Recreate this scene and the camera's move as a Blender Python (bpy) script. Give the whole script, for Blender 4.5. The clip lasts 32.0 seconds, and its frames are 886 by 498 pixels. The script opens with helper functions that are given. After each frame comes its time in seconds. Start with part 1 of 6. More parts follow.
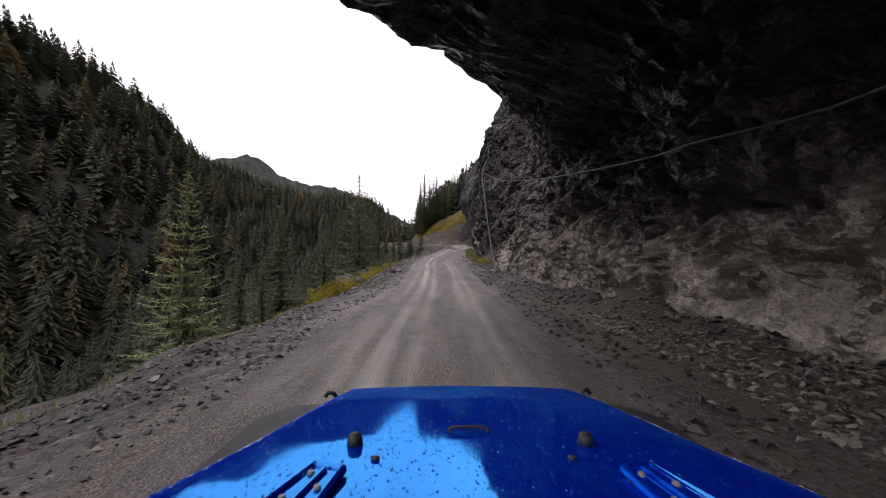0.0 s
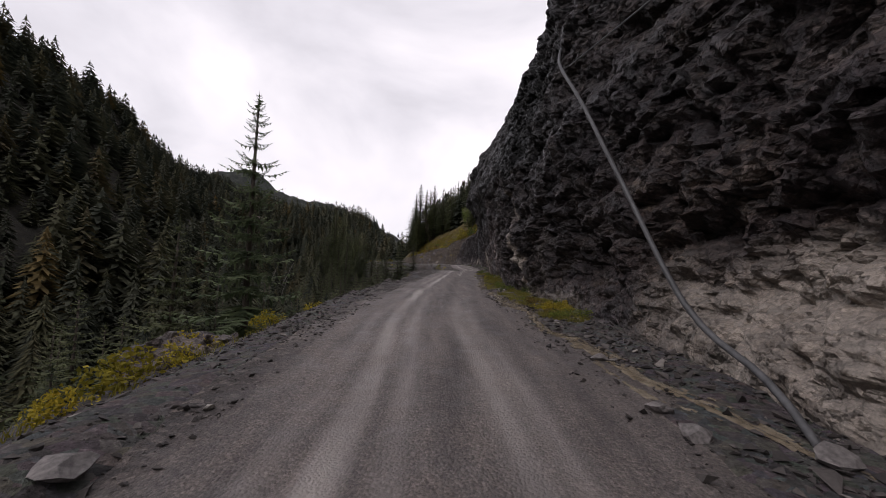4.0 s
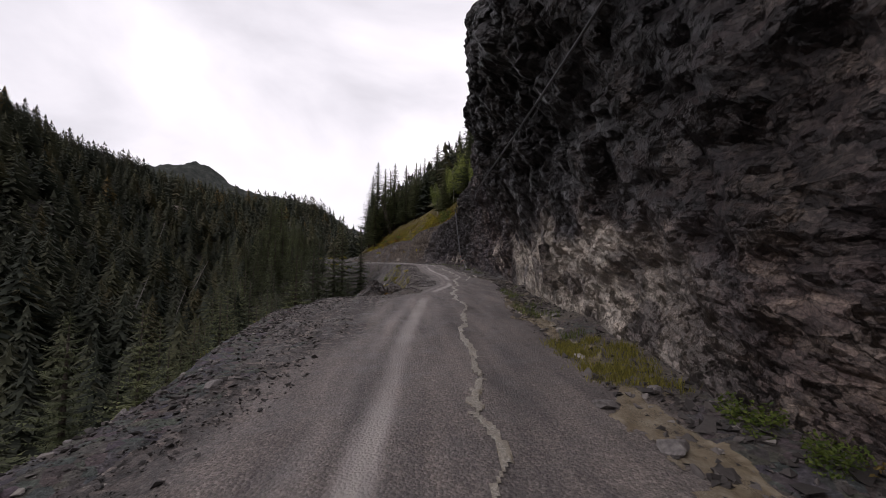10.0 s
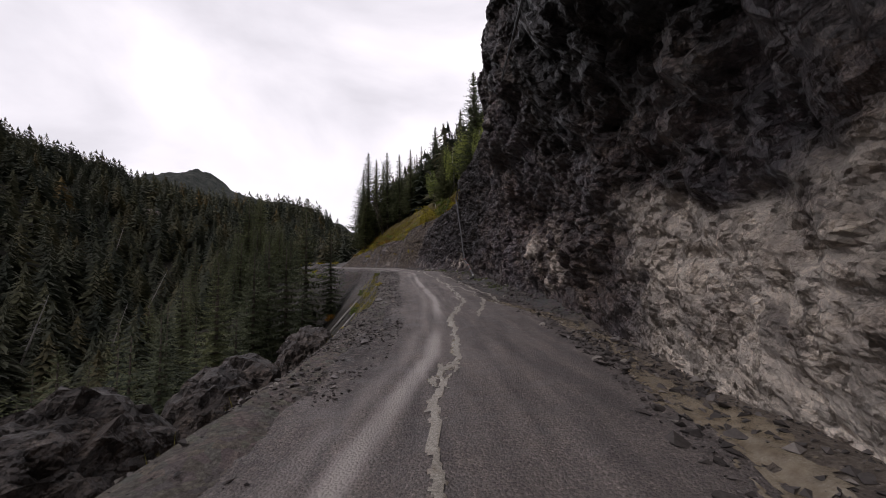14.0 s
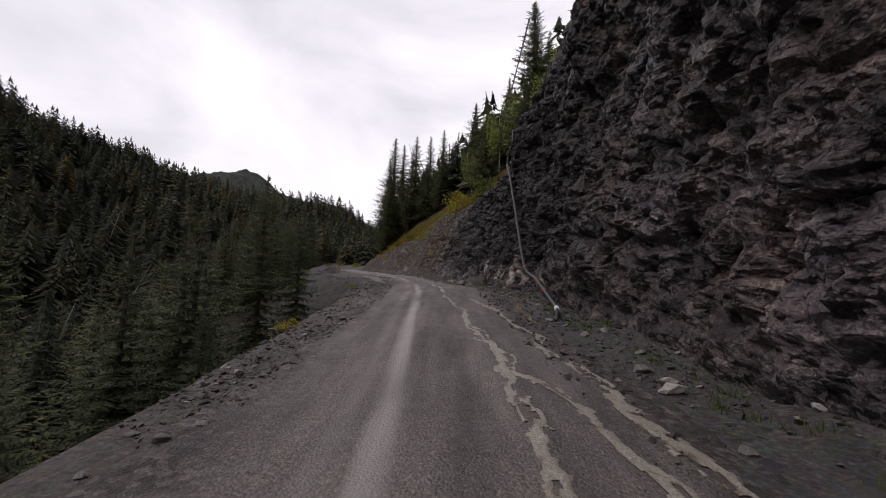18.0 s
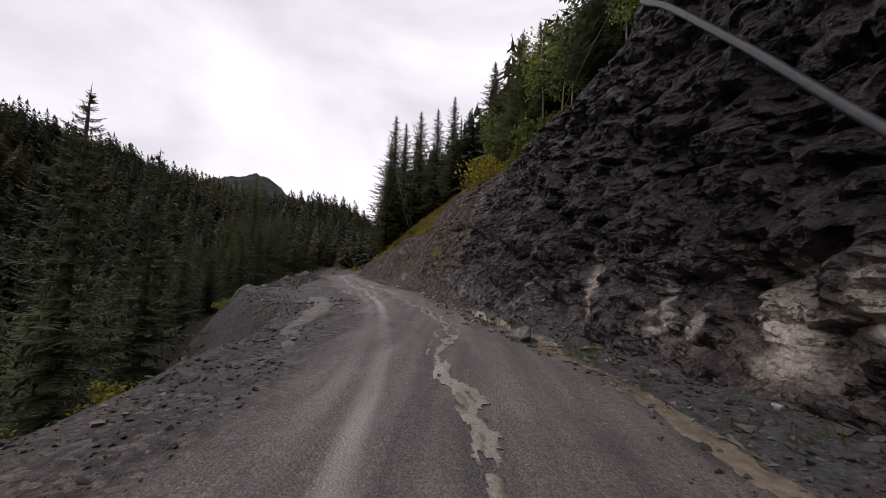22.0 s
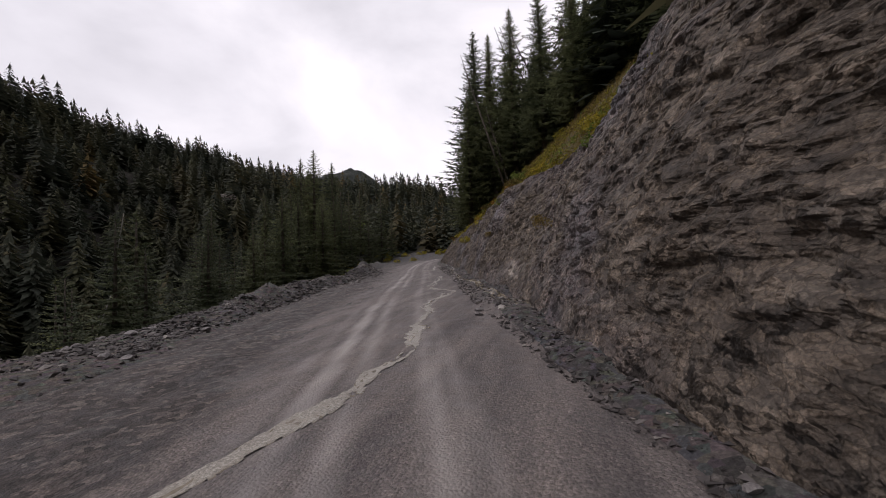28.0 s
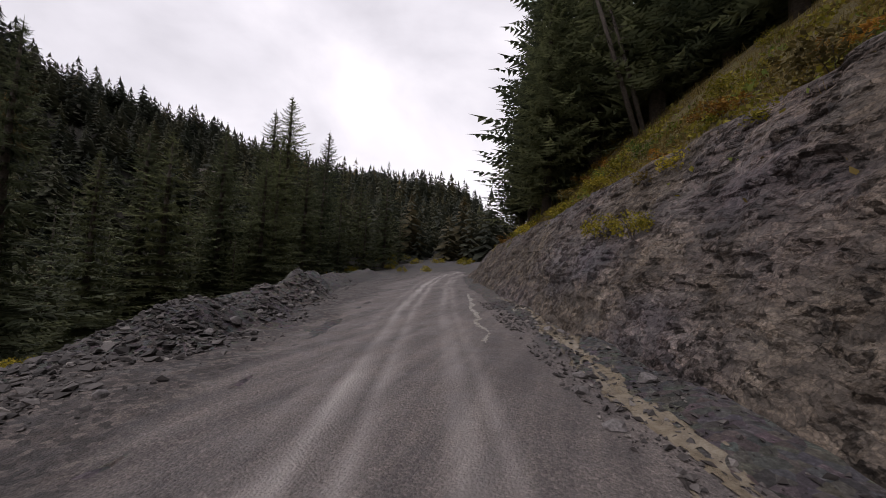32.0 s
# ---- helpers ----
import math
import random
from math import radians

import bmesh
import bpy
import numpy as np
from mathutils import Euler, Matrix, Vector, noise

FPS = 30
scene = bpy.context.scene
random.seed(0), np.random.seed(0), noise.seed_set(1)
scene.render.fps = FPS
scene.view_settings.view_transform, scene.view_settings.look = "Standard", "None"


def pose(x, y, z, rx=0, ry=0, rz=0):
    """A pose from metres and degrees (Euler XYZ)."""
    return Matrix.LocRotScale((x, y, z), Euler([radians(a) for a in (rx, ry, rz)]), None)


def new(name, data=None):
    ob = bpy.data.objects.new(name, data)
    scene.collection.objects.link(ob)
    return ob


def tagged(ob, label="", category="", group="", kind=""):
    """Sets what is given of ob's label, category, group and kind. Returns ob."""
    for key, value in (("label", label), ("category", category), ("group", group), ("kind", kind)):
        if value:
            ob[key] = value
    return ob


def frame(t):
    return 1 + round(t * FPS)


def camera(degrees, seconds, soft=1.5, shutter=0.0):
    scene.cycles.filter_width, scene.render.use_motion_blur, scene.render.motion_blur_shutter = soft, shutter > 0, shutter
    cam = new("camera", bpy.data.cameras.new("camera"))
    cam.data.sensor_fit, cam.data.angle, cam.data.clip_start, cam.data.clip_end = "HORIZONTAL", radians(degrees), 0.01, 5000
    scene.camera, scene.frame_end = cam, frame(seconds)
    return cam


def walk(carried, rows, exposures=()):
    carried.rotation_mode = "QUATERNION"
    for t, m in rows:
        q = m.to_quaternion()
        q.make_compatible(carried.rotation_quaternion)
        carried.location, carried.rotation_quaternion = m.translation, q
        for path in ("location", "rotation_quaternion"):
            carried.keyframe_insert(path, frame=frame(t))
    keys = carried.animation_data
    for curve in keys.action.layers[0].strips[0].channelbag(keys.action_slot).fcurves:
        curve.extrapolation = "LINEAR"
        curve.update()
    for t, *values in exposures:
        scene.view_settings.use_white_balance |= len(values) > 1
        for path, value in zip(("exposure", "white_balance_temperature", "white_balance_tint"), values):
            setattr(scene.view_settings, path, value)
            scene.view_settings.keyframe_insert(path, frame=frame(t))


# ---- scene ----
EXPOSURES = ((0.0, 0.7, 6500, 20), (1.0, 0.3, 6500, 20), (2.0, 0.02, 6500, 20), (3.5, -0.1, 6500, 20), (7.0, -0.15, 6500, 20), (10.0, -0.05, 6500, 20), (32.0, -0.05, 6500, 20))
cam = camera(96.9, 32.0, soft=0.9, shutter=0.03)
# seconds, x, y, z, yaw, pitch, roll
ROWS = [
    (0.0, 0.00, 0.00, 1.80, -0.27, 2.29, -0.03),
    (0.5, -0.06, 3.15, 1.97, -0.44, 2.85, -0.30),
    (1.0, -0.08, 6.23, 2.13, -0.45, 3.46, -1.07),
    (1.5, -0.02, 9.28, 2.25, -0.29, 3.30, 0.01),
    (2.0, 0.04, 12.07, 2.36, -0.18, 3.84, 0.31),
    (2.5, 0.02, 14.87, 2.51, -0.34, 3.86, -2.38),
    (3.0, -0.01, 17.43, 2.61, -0.47, 4.15, -2.05),
    (3.5, -0.01, 19.85, 2.66, -0.64, 4.74, -2.09),
    (5.5, -0.47, 30.91, 3.52, -2.07, 6.03, 3.36),
    (6.0, -0.33, 33.77, 3.77, -2.27, 6.11, 5.15),
    (6.5, -0.19, 36.61, 3.99, -3.14, 5.62, 4.51),
    (7.0, -0.10, 39.29, 4.18, -3.81, 5.78, 3.37),
    (7.5, -0.00, 41.85, 4.28, -4.33, 4.98, 1.13),
    (8.0, 0.24, 44.33, 4.38, -4.88, 4.27, 1.55),
    (8.5, 0.45, 46.99, 4.58, -5.41, 4.15, 1.33),
    (9.0, 0.69, 49.64, 4.81, -5.57, 4.83, 0.36),
    (9.5, 0.91, 52.10, 5.02, -5.66, 4.89, 0.93),
    (10.0, 1.06, 54.35, 5.20, -5.76, 4.57, -0.26),
    (10.5, 1.23, 56.48, 5.36, -5.83, 4.29, -0.39),
    (11.0, 1.44, 58.57, 5.50, -6.53, 4.93, -1.36),
    (11.5, 1.70, 60.56, 5.63, -7.13, 5.15, -0.41),
    (12.0, 1.95, 62.36, 5.77, -7.13, 5.50, -0.34),
    (12.5, 2.31, 64.45, 5.96, -6.86, 5.85, 0.67),
    (13.0, 2.65, 66.77, 6.14, -6.41, 4.94, -0.13),
    (13.5, 3.03, 69.20, 6.30, -5.69, 4.58, 0.48),
    (15.5, 5.36, 79.68, 6.63, -3.64, 6.29, 0.43),
    (16.0, 5.49, 82.44, 6.81, -2.68, 5.82, -0.13),
    (16.5, 5.55, 85.09, 6.95, -2.21, 4.50, 0.59),
    (17.0, 5.47, 87.36, 7.04, -1.58, 5.61, -0.81),
    (17.5, 5.41, 89.64, 7.23, -0.07, 6.21, -0.53),
    (18.0, 5.27, 91.79, 7.39, -0.23, 5.91, -2.26),
    (18.5, 5.15, 93.91, 7.51, -0.46, 5.44, -1.66),
    (19.0, 5.07, 96.16, 7.69, -0.38, 5.30, -2.12),
    (19.5, 5.04, 98.40, 7.86, -0.51, 5.70, -2.40),
    (20.0, 4.99, 100.55, 8.02, -0.69, 6.22, -1.97),
    (20.5, 4.96, 102.86, 8.25, -0.25, 6.59, -2.05),
    (21.0, 4.94, 105.15, 8.47, 0.06, 7.02, -2.57),
    (21.5, 4.92, 107.28, 8.67, 0.59, 6.69, -1.51),
    (22.0, 4.91, 109.40, 8.89, 1.28, 6.07, -1.72),
    (22.5, 4.88, 111.55, 9.09, 1.45, 5.57, -0.98),
    (23.0, 4.79, 113.64, 9.24, 2.03, 4.68, -2.53),
    (23.5, 4.70, 115.49, 9.34, 3.13, 3.73, -2.94),
    (24.0, 4.54, 117.53, 9.44, 5.39, 4.30, 0.16),
    (24.5, 4.31, 119.48, 9.53, 6.56, 4.48, -0.16),
    (25.0, 4.06, 121.36, 9.61, 8.05, 3.90, 2.21),
    (25.5, 3.72, 123.09, 9.70, 9.75, 4.04, 3.37),
    (26.0, 3.28, 124.97, 9.83, 11.28, 4.30, 2.24),
    (26.5, 2.85, 126.85, 9.94, 12.47, 3.86, 2.17),
    (28.5, 0.46, 136.07, 10.52, 16.75, 2.66, 0.70),
    (29.0, -0.71, 139.27, 10.63, 17.99, 3.06, -2.46),
    (29.5, -1.87, 142.46, 10.75, 18.32, 3.97, -1.85),
    (30.0, -2.99, 145.85, 10.89, 19.09, 3.48, -0.32),
    (30.5, -4.11, 149.21, 11.03, 19.13, 3.76, -1.48),
    (31.0, -5.15, 152.29, 11.14, 18.53, 4.37, -0.66),
    (31.5, -6.17, 155.62, 11.34, 17.75, 4.02, -1.88),
    (32.0, -7.19, 158.95, 11.57, 17.23, 4.15, -2.67),
]
walk(cam, [(t, pose(x, y, z, 90 + pitch, roll, yaw)) for t, x, y, z, yaw, pitch, roll in ROWS], EXPOSURES)

# ---- world, sun ----
SUN_EL, SUN_ROT = radians(48), radians(232)
world = bpy.data.worlds.new("overcast_sky")
scene.world = world
world.use_nodes = True
wn, wl = world.node_tree.nodes, world.node_tree.links
wn.clear()
w_out = wn.new("ShaderNodeOutputWorld")
w_bg = wn.new("ShaderNodeBackground")
w_sky = wn.new("ShaderNodeTexSky")
w_sky.sky_type, w_sky.sun_disc = "NISHITA", False
w_sky.sun_elevation, w_sky.sun_rotation = SUN_EL, SUN_ROT
w_co = wn.new("ShaderNodeTexCoord")
w_map = wn.new("ShaderNodeMapping")
w_map.inputs["Scale"].default_value = (1.0, 1.0, 1.9)
w_map.inputs["Location"].default_value = (0.35, 0.1, 0.2)
w_noise = wn.new("ShaderNodeTexNoise")
w_noise.inputs["Scale"].default_value = 1.45
w_noise.inputs["Detail"].default_value = 7.0
w_noise.inputs["Roughness"].default_value = 0.5
w_noise.inputs["Distortion"].default_value = 0.35
w_ramp = wn.new("ShaderNodeValToRGB")
for i, (p, c) in enumerate(((0.36, (0.52, 0.53, 0.55, 1)), (0.52, (0.75, 0.76, 0.78, 1)), (0.68, (1.0, 1.0, 1.0, 1)))):
    e = w_ramp.color_ramp.elements[i] if i < 2 else w_ramp.color_ramp.elements.new(p)
    e.position, e.color = p, c
w_dim = wn.new("ShaderNodeVectorMath")
w_dim.operation = "SCALE"
w_dim.inputs["Scale"].default_value = 0.06
w_mix = wn.new("ShaderNodeMix")
w_mix.data_type = "RGBA"
w_mix.inputs["Factor"].default_value = 0.94
wl.new(w_co.outputs["Generated"], w_map.inputs["Vector"])
wl.new(w_map.outputs["Vector"], w_noise.inputs["Vector"])
wl.new(w_noise.outputs["Fac"], w_ramp.inputs["Fac"])
wl.new(w_sky.outputs["Color"], w_dim.inputs[0])
wl.new(w_dim.outputs["Vector"], w_mix.inputs["A"])
wl.new(w_ramp.outputs["Color"], w_mix.inputs["B"])
wl.new(w_mix.outputs["Result"], w_bg.inputs["Color"])
w_bg.inputs["Strength"].default_value = 1.24
wl.new(w_bg.outputs["Background"], w_out.inputs["Surface"])
sun = new("sun", bpy.data.lights.new("sun", "SUN"))
sun.data.energy, sun.data.angle, sun.data.color = 0.85, radians(25), (1.0, 0.97, 0.92)
sun.rotation_euler = (radians(42), 0, radians(-52))
scene.view_settings.exposure = 0.0


# ---- materials ----
def mat(name, rough=0.8, metal=0.0):
    m = bpy.data.materials.new(name)
    m.use_nodes = True
    b = m.node_tree.nodes["Principled BSDF"]
    b.inputs["Roughness"].default_value, b.inputs["Metallic"].default_value = rough, metal
    return m, m.node_tree.nodes, m.node_tree.links, b


def noise_node(n, l, vec, scale, detail=6.0, rough=0.6, kind="ShaderNodeTexNoise"):
    t = n.new(kind)
    t.inputs["Scale"].default_value = scale
    if kind == "ShaderNodeTexNoise":
        t.inputs["Detail"].default_value, t.inputs["Roughness"].default_value = detail, rough
    l.new(vec, t.inputs["Vector"])
    return t


def ramp_node(n, l, fac, stops):
    r = n.new("ShaderNodeValToRGB")
    els = r.color_ramp.elements
    for i, (p, c) in enumerate(stops):
        e = els[i] if i < 2 else els.new(p)
        e.position, e.color = p, (*c, 1) if len(c) == 3 else c
    l.new(fac, r.inputs["Fac"])
    return r


def mix_node(n, l, fac, a, b, blend="MIX"):
    m = n.new("ShaderNodeMix")
    m.data_type, m.blend_type = "RGBA", blend
    for sock, v in (("Factor", fac), ("A", a), ("B", b)):
        k = [s for s in m.inputs if s.name == sock and (sock == "Factor" and s.type == "VALUE" or sock != "Factor" and s.type == "RGBA")][0]
        if isinstance(v, (int, float)):
            k.default_value = v
        elif isinstance(v, tuple):
            k.default_value = (*v, 1)
        else:
            l.new(v, k)
    return [s for s in m.outputs if s.type == "RGBA"][0]


def bump_node(n, l, b, height, strength, distance):
    u = n.new("ShaderNodeBump")
    u.inputs["Strength"].default_value, u.inputs["Distance"].default_value = strength, distance
    l.new(height, u.inputs["Height"])
    l.new(u.outputs["Normal"], b.inputs["Normal"])


def place_node(n, l, scale=(1, 1, 1), rot=(0, 0, 0)):
    c = n.new("ShaderNodeTexCoord")
    m = n.new("ShaderNodeMapping")
    m.inputs["Scale"].default_value = scale
    m.inputs["Rotation"].default_value = rot
    l.new(c.outputs["Object"], m.inputs["Vector"])
    return m.outputs["Vector"]


def attr_node(n, name):
    a = n.new("ShaderNodeAttribute")
    a.attribute_name = name
    return a


def facets(n, l, vec, scale, slope):
    """Chiselled facets: each cell of the broken rock tilts its own way. Gives the height, the cell's tone and the gap to the joints."""
    cell = noise_node(n, l, vec, scale, kind="ShaderNodeTexVoronoi")
    rel, tilt, dot = (n.new("ShaderNodeVectorMath") for _ in range(3))
    rel.operation, tilt.operation, dot.operation = "SUBTRACT", "SUBTRACT", "DOT_PRODUCT"
    l.new(vec, rel.inputs[0])
    l.new(cell.outputs["Position"], rel.inputs[1])
    l.new(cell.outputs["Color"], tilt.inputs[0])
    tilt.inputs[1].default_value = (0.5, 0.5, 0.5)
    l.new(rel.outputs["Vector"], dot.inputs[0])
    l.new(tilt.outputs["Vector"], dot.inputs[1])
    high = n.new("ShaderNodeMath")
    high.operation = "MULTIPLY"
    high.inputs[1].default_value = slope
    l.new(dot.outputs["Value"], high.inputs[0])
    tone = n.new("ShaderNodeSeparateColor")
    l.new(cell.outputs["Color"], tone.inputs[0])
    edge = noise_node(n, l, vec, scale, kind="ShaderNodeTexVoronoi")
    edge.feature = "DISTANCE_TO_EDGE"
    return high.outputs[0], tone.outputs[1], edge.outputs["Distance"]


def add_node(n, l, a, b, gain=1.0):
    m = n.new("ShaderNodeMath")
    m.operation = "MULTIPLY_ADD"
    m.inputs[1].default_value = gain
    l.new(b, m.inputs[0])
    l.new(a, m.inputs[2])
    return m.outputs[0]


def rock_material():
    m, n, l, b = mat("wet_dark_volcanic_rock", 0.55)
    v = place_node(n, l)
    vs = place_node(n, l, (0.9, 0.7, 1.25), (0.25, 0.2, 0))
    big = noise_node(n, l, v, 0.28, 5, 0.6)
    mid = noise_node(n, l, vs, 1.6, 8, 0.68)
    fine = noise_node(n, l, v, 26, 6, 0.7)
    bend = noise_node(n, l, v, 2.3, 4, 0.6)
    bent = n.new("ShaderNodeVectorMath")
    bent.operation = "MULTIPLY_ADD"
    bent.inputs[1].default_value = (0.3, 0.3, 0.3)
    l.new(bend.outputs["Color"], bent.inputs[0])
    l.new(vs, bent.inputs[2])
    h1, t1, e1 = facets(n, l, bent.outputs["Vector"], 2.6, 1.5)
    h2, t2, e2 = facets(n, l, bent.outputs["Vector"], 7.5, 1.7)
    h3, t3, e3 = facets(n, l, bent.outputs["Vector"], 19.0, 1.5)
    b.inputs["Specular IOR Level"].default_value = 0.3
    base = ramp_node(n, l, mid.outputs["Fac"], ((0.3, (0.02, 0.0175, 0.0195)), (0.48, (0.042, 0.0365, 0.039)), (0.62, (0.077, 0.0705, 0.068)), (0.78, (0.162, 0.15, 0.138))))
    warm = ramp_node(n, l, big.outputs["Fac"], ((0.4, (0.92, 0.89, 0.95)), (0.62, (1.13, 1.01, 0.9))))
    c1 = mix_node(n, l, 1.0, base.outputs["Color"], warm.outputs["Color"], "MULTIPLY")
    grain0 = ramp_node(n, l, fine.outputs["Fac"], ((0.34, (0.55, 0.55, 0.56)), (0.5, (0.97, 0.97, 0.97)), (0.66, (1.5, 1.49, 1.47))))
    g2 = grain0.outputs["Color"]
    for tone_, lo, hi in ((t1, 0.75, 1.28), (t2, 0.72, 1.36), (t3, 0.75, 1.32)):
        r_ = ramp_node(n, l, tone_, ((0.1, (lo, lo, lo * 1.02)), (0.9, (hi, hi * 0.98, hi * 0.96))))
        g2 = mix_node(n, l, 1.0, g2, r_.outputs["Color"], "MULTIPLY")
    for gap, low, width in ((e1, 0.5, 0.03), (e2, 0.5, 0.06)):
        r_ = ramp_node(n, l, gap, ((0.0, (low, low, low)), (width, (1, 1, 1))))
        g2 = mix_node(n, l, 1.0, g2, r_.outputs["Color"], "MULTIPLY")
    c2 = mix_node(n, l, 1.0, c1, g2, "MULTIPLY")
    pale = attr_node(n, "pale")
    dust = ramp_node(n, l, mid.outputs["Fac"], ((0.3, (0.25, 0.217, 0.185)), (0.5, (0.37, 0.33, 0.285)), (0.75, (0.47, 0.425, 0.375))))
    c2b = mix_node(n, l, 0.34, dust.outputs["Color"], g2, "MULTIPLY")
    c3 = mix_node(n, l, pale.outputs["Fac"], c2, c2b)
    # multiplier that carries the rock's own bands and the painted overhang shade
    band_shade = attr_node(n, "band_shade")
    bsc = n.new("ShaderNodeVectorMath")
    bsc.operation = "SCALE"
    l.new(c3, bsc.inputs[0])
    l.new(band_shade.outputs["Fac"], bsc.inputs["Scale"])
    earth = attr_node(n, "earth")
    soil = ramp_node(n, l, mid.outputs["Fac"], ((0.33, (0.066, 0.054, 0.043)), (0.52, (0.135, 0.112, 0.09)), (0.75, (0.25, 0.215, 0.175))))
    soil2 = mix_node(n, l, 0.7, soil.outputs["Color"], g2, "MULTIPLY")
    l.new(mix_node(n, l, earth.outputs["Fac"], bsc.outputs["Vector"], soil2), b.inputs["Base Color"])
    wet = ramp_node(n, l, big.outputs["Fac"], ((0.35, (0.3, 0.3, 0.3)), (0.65, (0.6, 0.6, 0.6))))
    dry = mix_node(n, l, pale.outputs["Fac"], wet.outputs["Color"], (0.8, 0.8, 0.8))
    l.new(mix_node(n, l, earth.outputs["Fac"], dry, (0.85, 0.85, 0.85)), b.inputs["Roughness"])
    high = add_node(n, l, add_node(n, l, add_node(n, l, h1, h2), h3), fine.outputs["Fac"], 0.03)
    bump_node(n, l, b, high, 1.0, 1.0)
    return m


def ground_material():
    m, n, l, b = mat("forest_floor_and_gravel", 0.9)
    v = place_node(n, l)
    big = noise_node(n, l, v, 0.15, 5, 0.6)
    mid = noise_node(n, l, v, 1.3, 7, 0.65)
    fine = noise_node(n, l, v, 16, 5, 0.7)
    stone = noise_node(n, l, v, 7.0, kind="ShaderNodeTexVoronoi")
    duff = ramp_node(n, l, mid.outputs["Fac"], ((0.3, (0.008, 0.008, 0.005)), (0.55, (0.02, 0.017, 0.011)), (0.75, (0.055, 0.04, 0.022))))
    gravel = ramp_node(n, l, fine.outputs["Fac"], ((0.3, (0.034, 0.03, 0.028)), (0.55, (0.09, 0.079, 0.074)), (0.75, (0.19, 0.17, 0.16))))
    grav2 = mix_node(n, l, 0.6, gravel.outputs["Color"], stone.outputs["Color"], "SOFT_LIGHT")
    sat = n.new("ShaderNodeHueSaturation")
    sat.inputs["Saturation"].default_value = 0.35
    l.new(grav2, sat.inputs["Color"])
    warm = ramp_node(n, l, big.outputs["Fac"], ((0.35, (0.85, 0.85, 0.88)), (0.7, (1.12, 1.0, 0.9))))
    grav3 = mix_node(n, l, 1.0, sat.outputs["Color"], warm.outputs["Color"], "MULTIPLY")
    silt = ramp_node(n, l, fine.outputs["Fac"], ((0.3, (0.07, 0.056, 0.044)), (0.55, (0.17, 0.14, 0.113)), (0.75, (0.3, 0.26, 0.215))))
    grav3 = mix_node(n, l, attr_node(n, "silt").outputs["Fac"], grav3, silt.outputs["Color"])
    c = mix_node(n, l, attr_node(n, "gravel").outputs["Fac"], duff.outputs["Color"], grav3)
    grass = ramp_node(n, l, mid.outputs["Fac"], ((0.3, (0.045, 0.033, 0.014)), (0.5, (0.11, 0.083, 0.024)), (0.7, (0.13, 0.12, 0.035))))
    c2 = mix_node(n, l, attr_node(n, "grass").outputs["Fac"], c, grass.outputs["Color"])
    l.new(c2, b.inputs["Base Color"])
    hs = n.new("ShaderNodeMath")
    hs.operation = "MULTIPLY_ADD"
    hs.inputs[1].default_value = -0.5
    l.new(stone.outputs["Distance"], hs.inputs[0])
    l.new(fine.outputs["Fac"], hs.inputs[2])
    bump_node(n, l, b, hs.outputs[0], 1.0, 0.1)
    return m


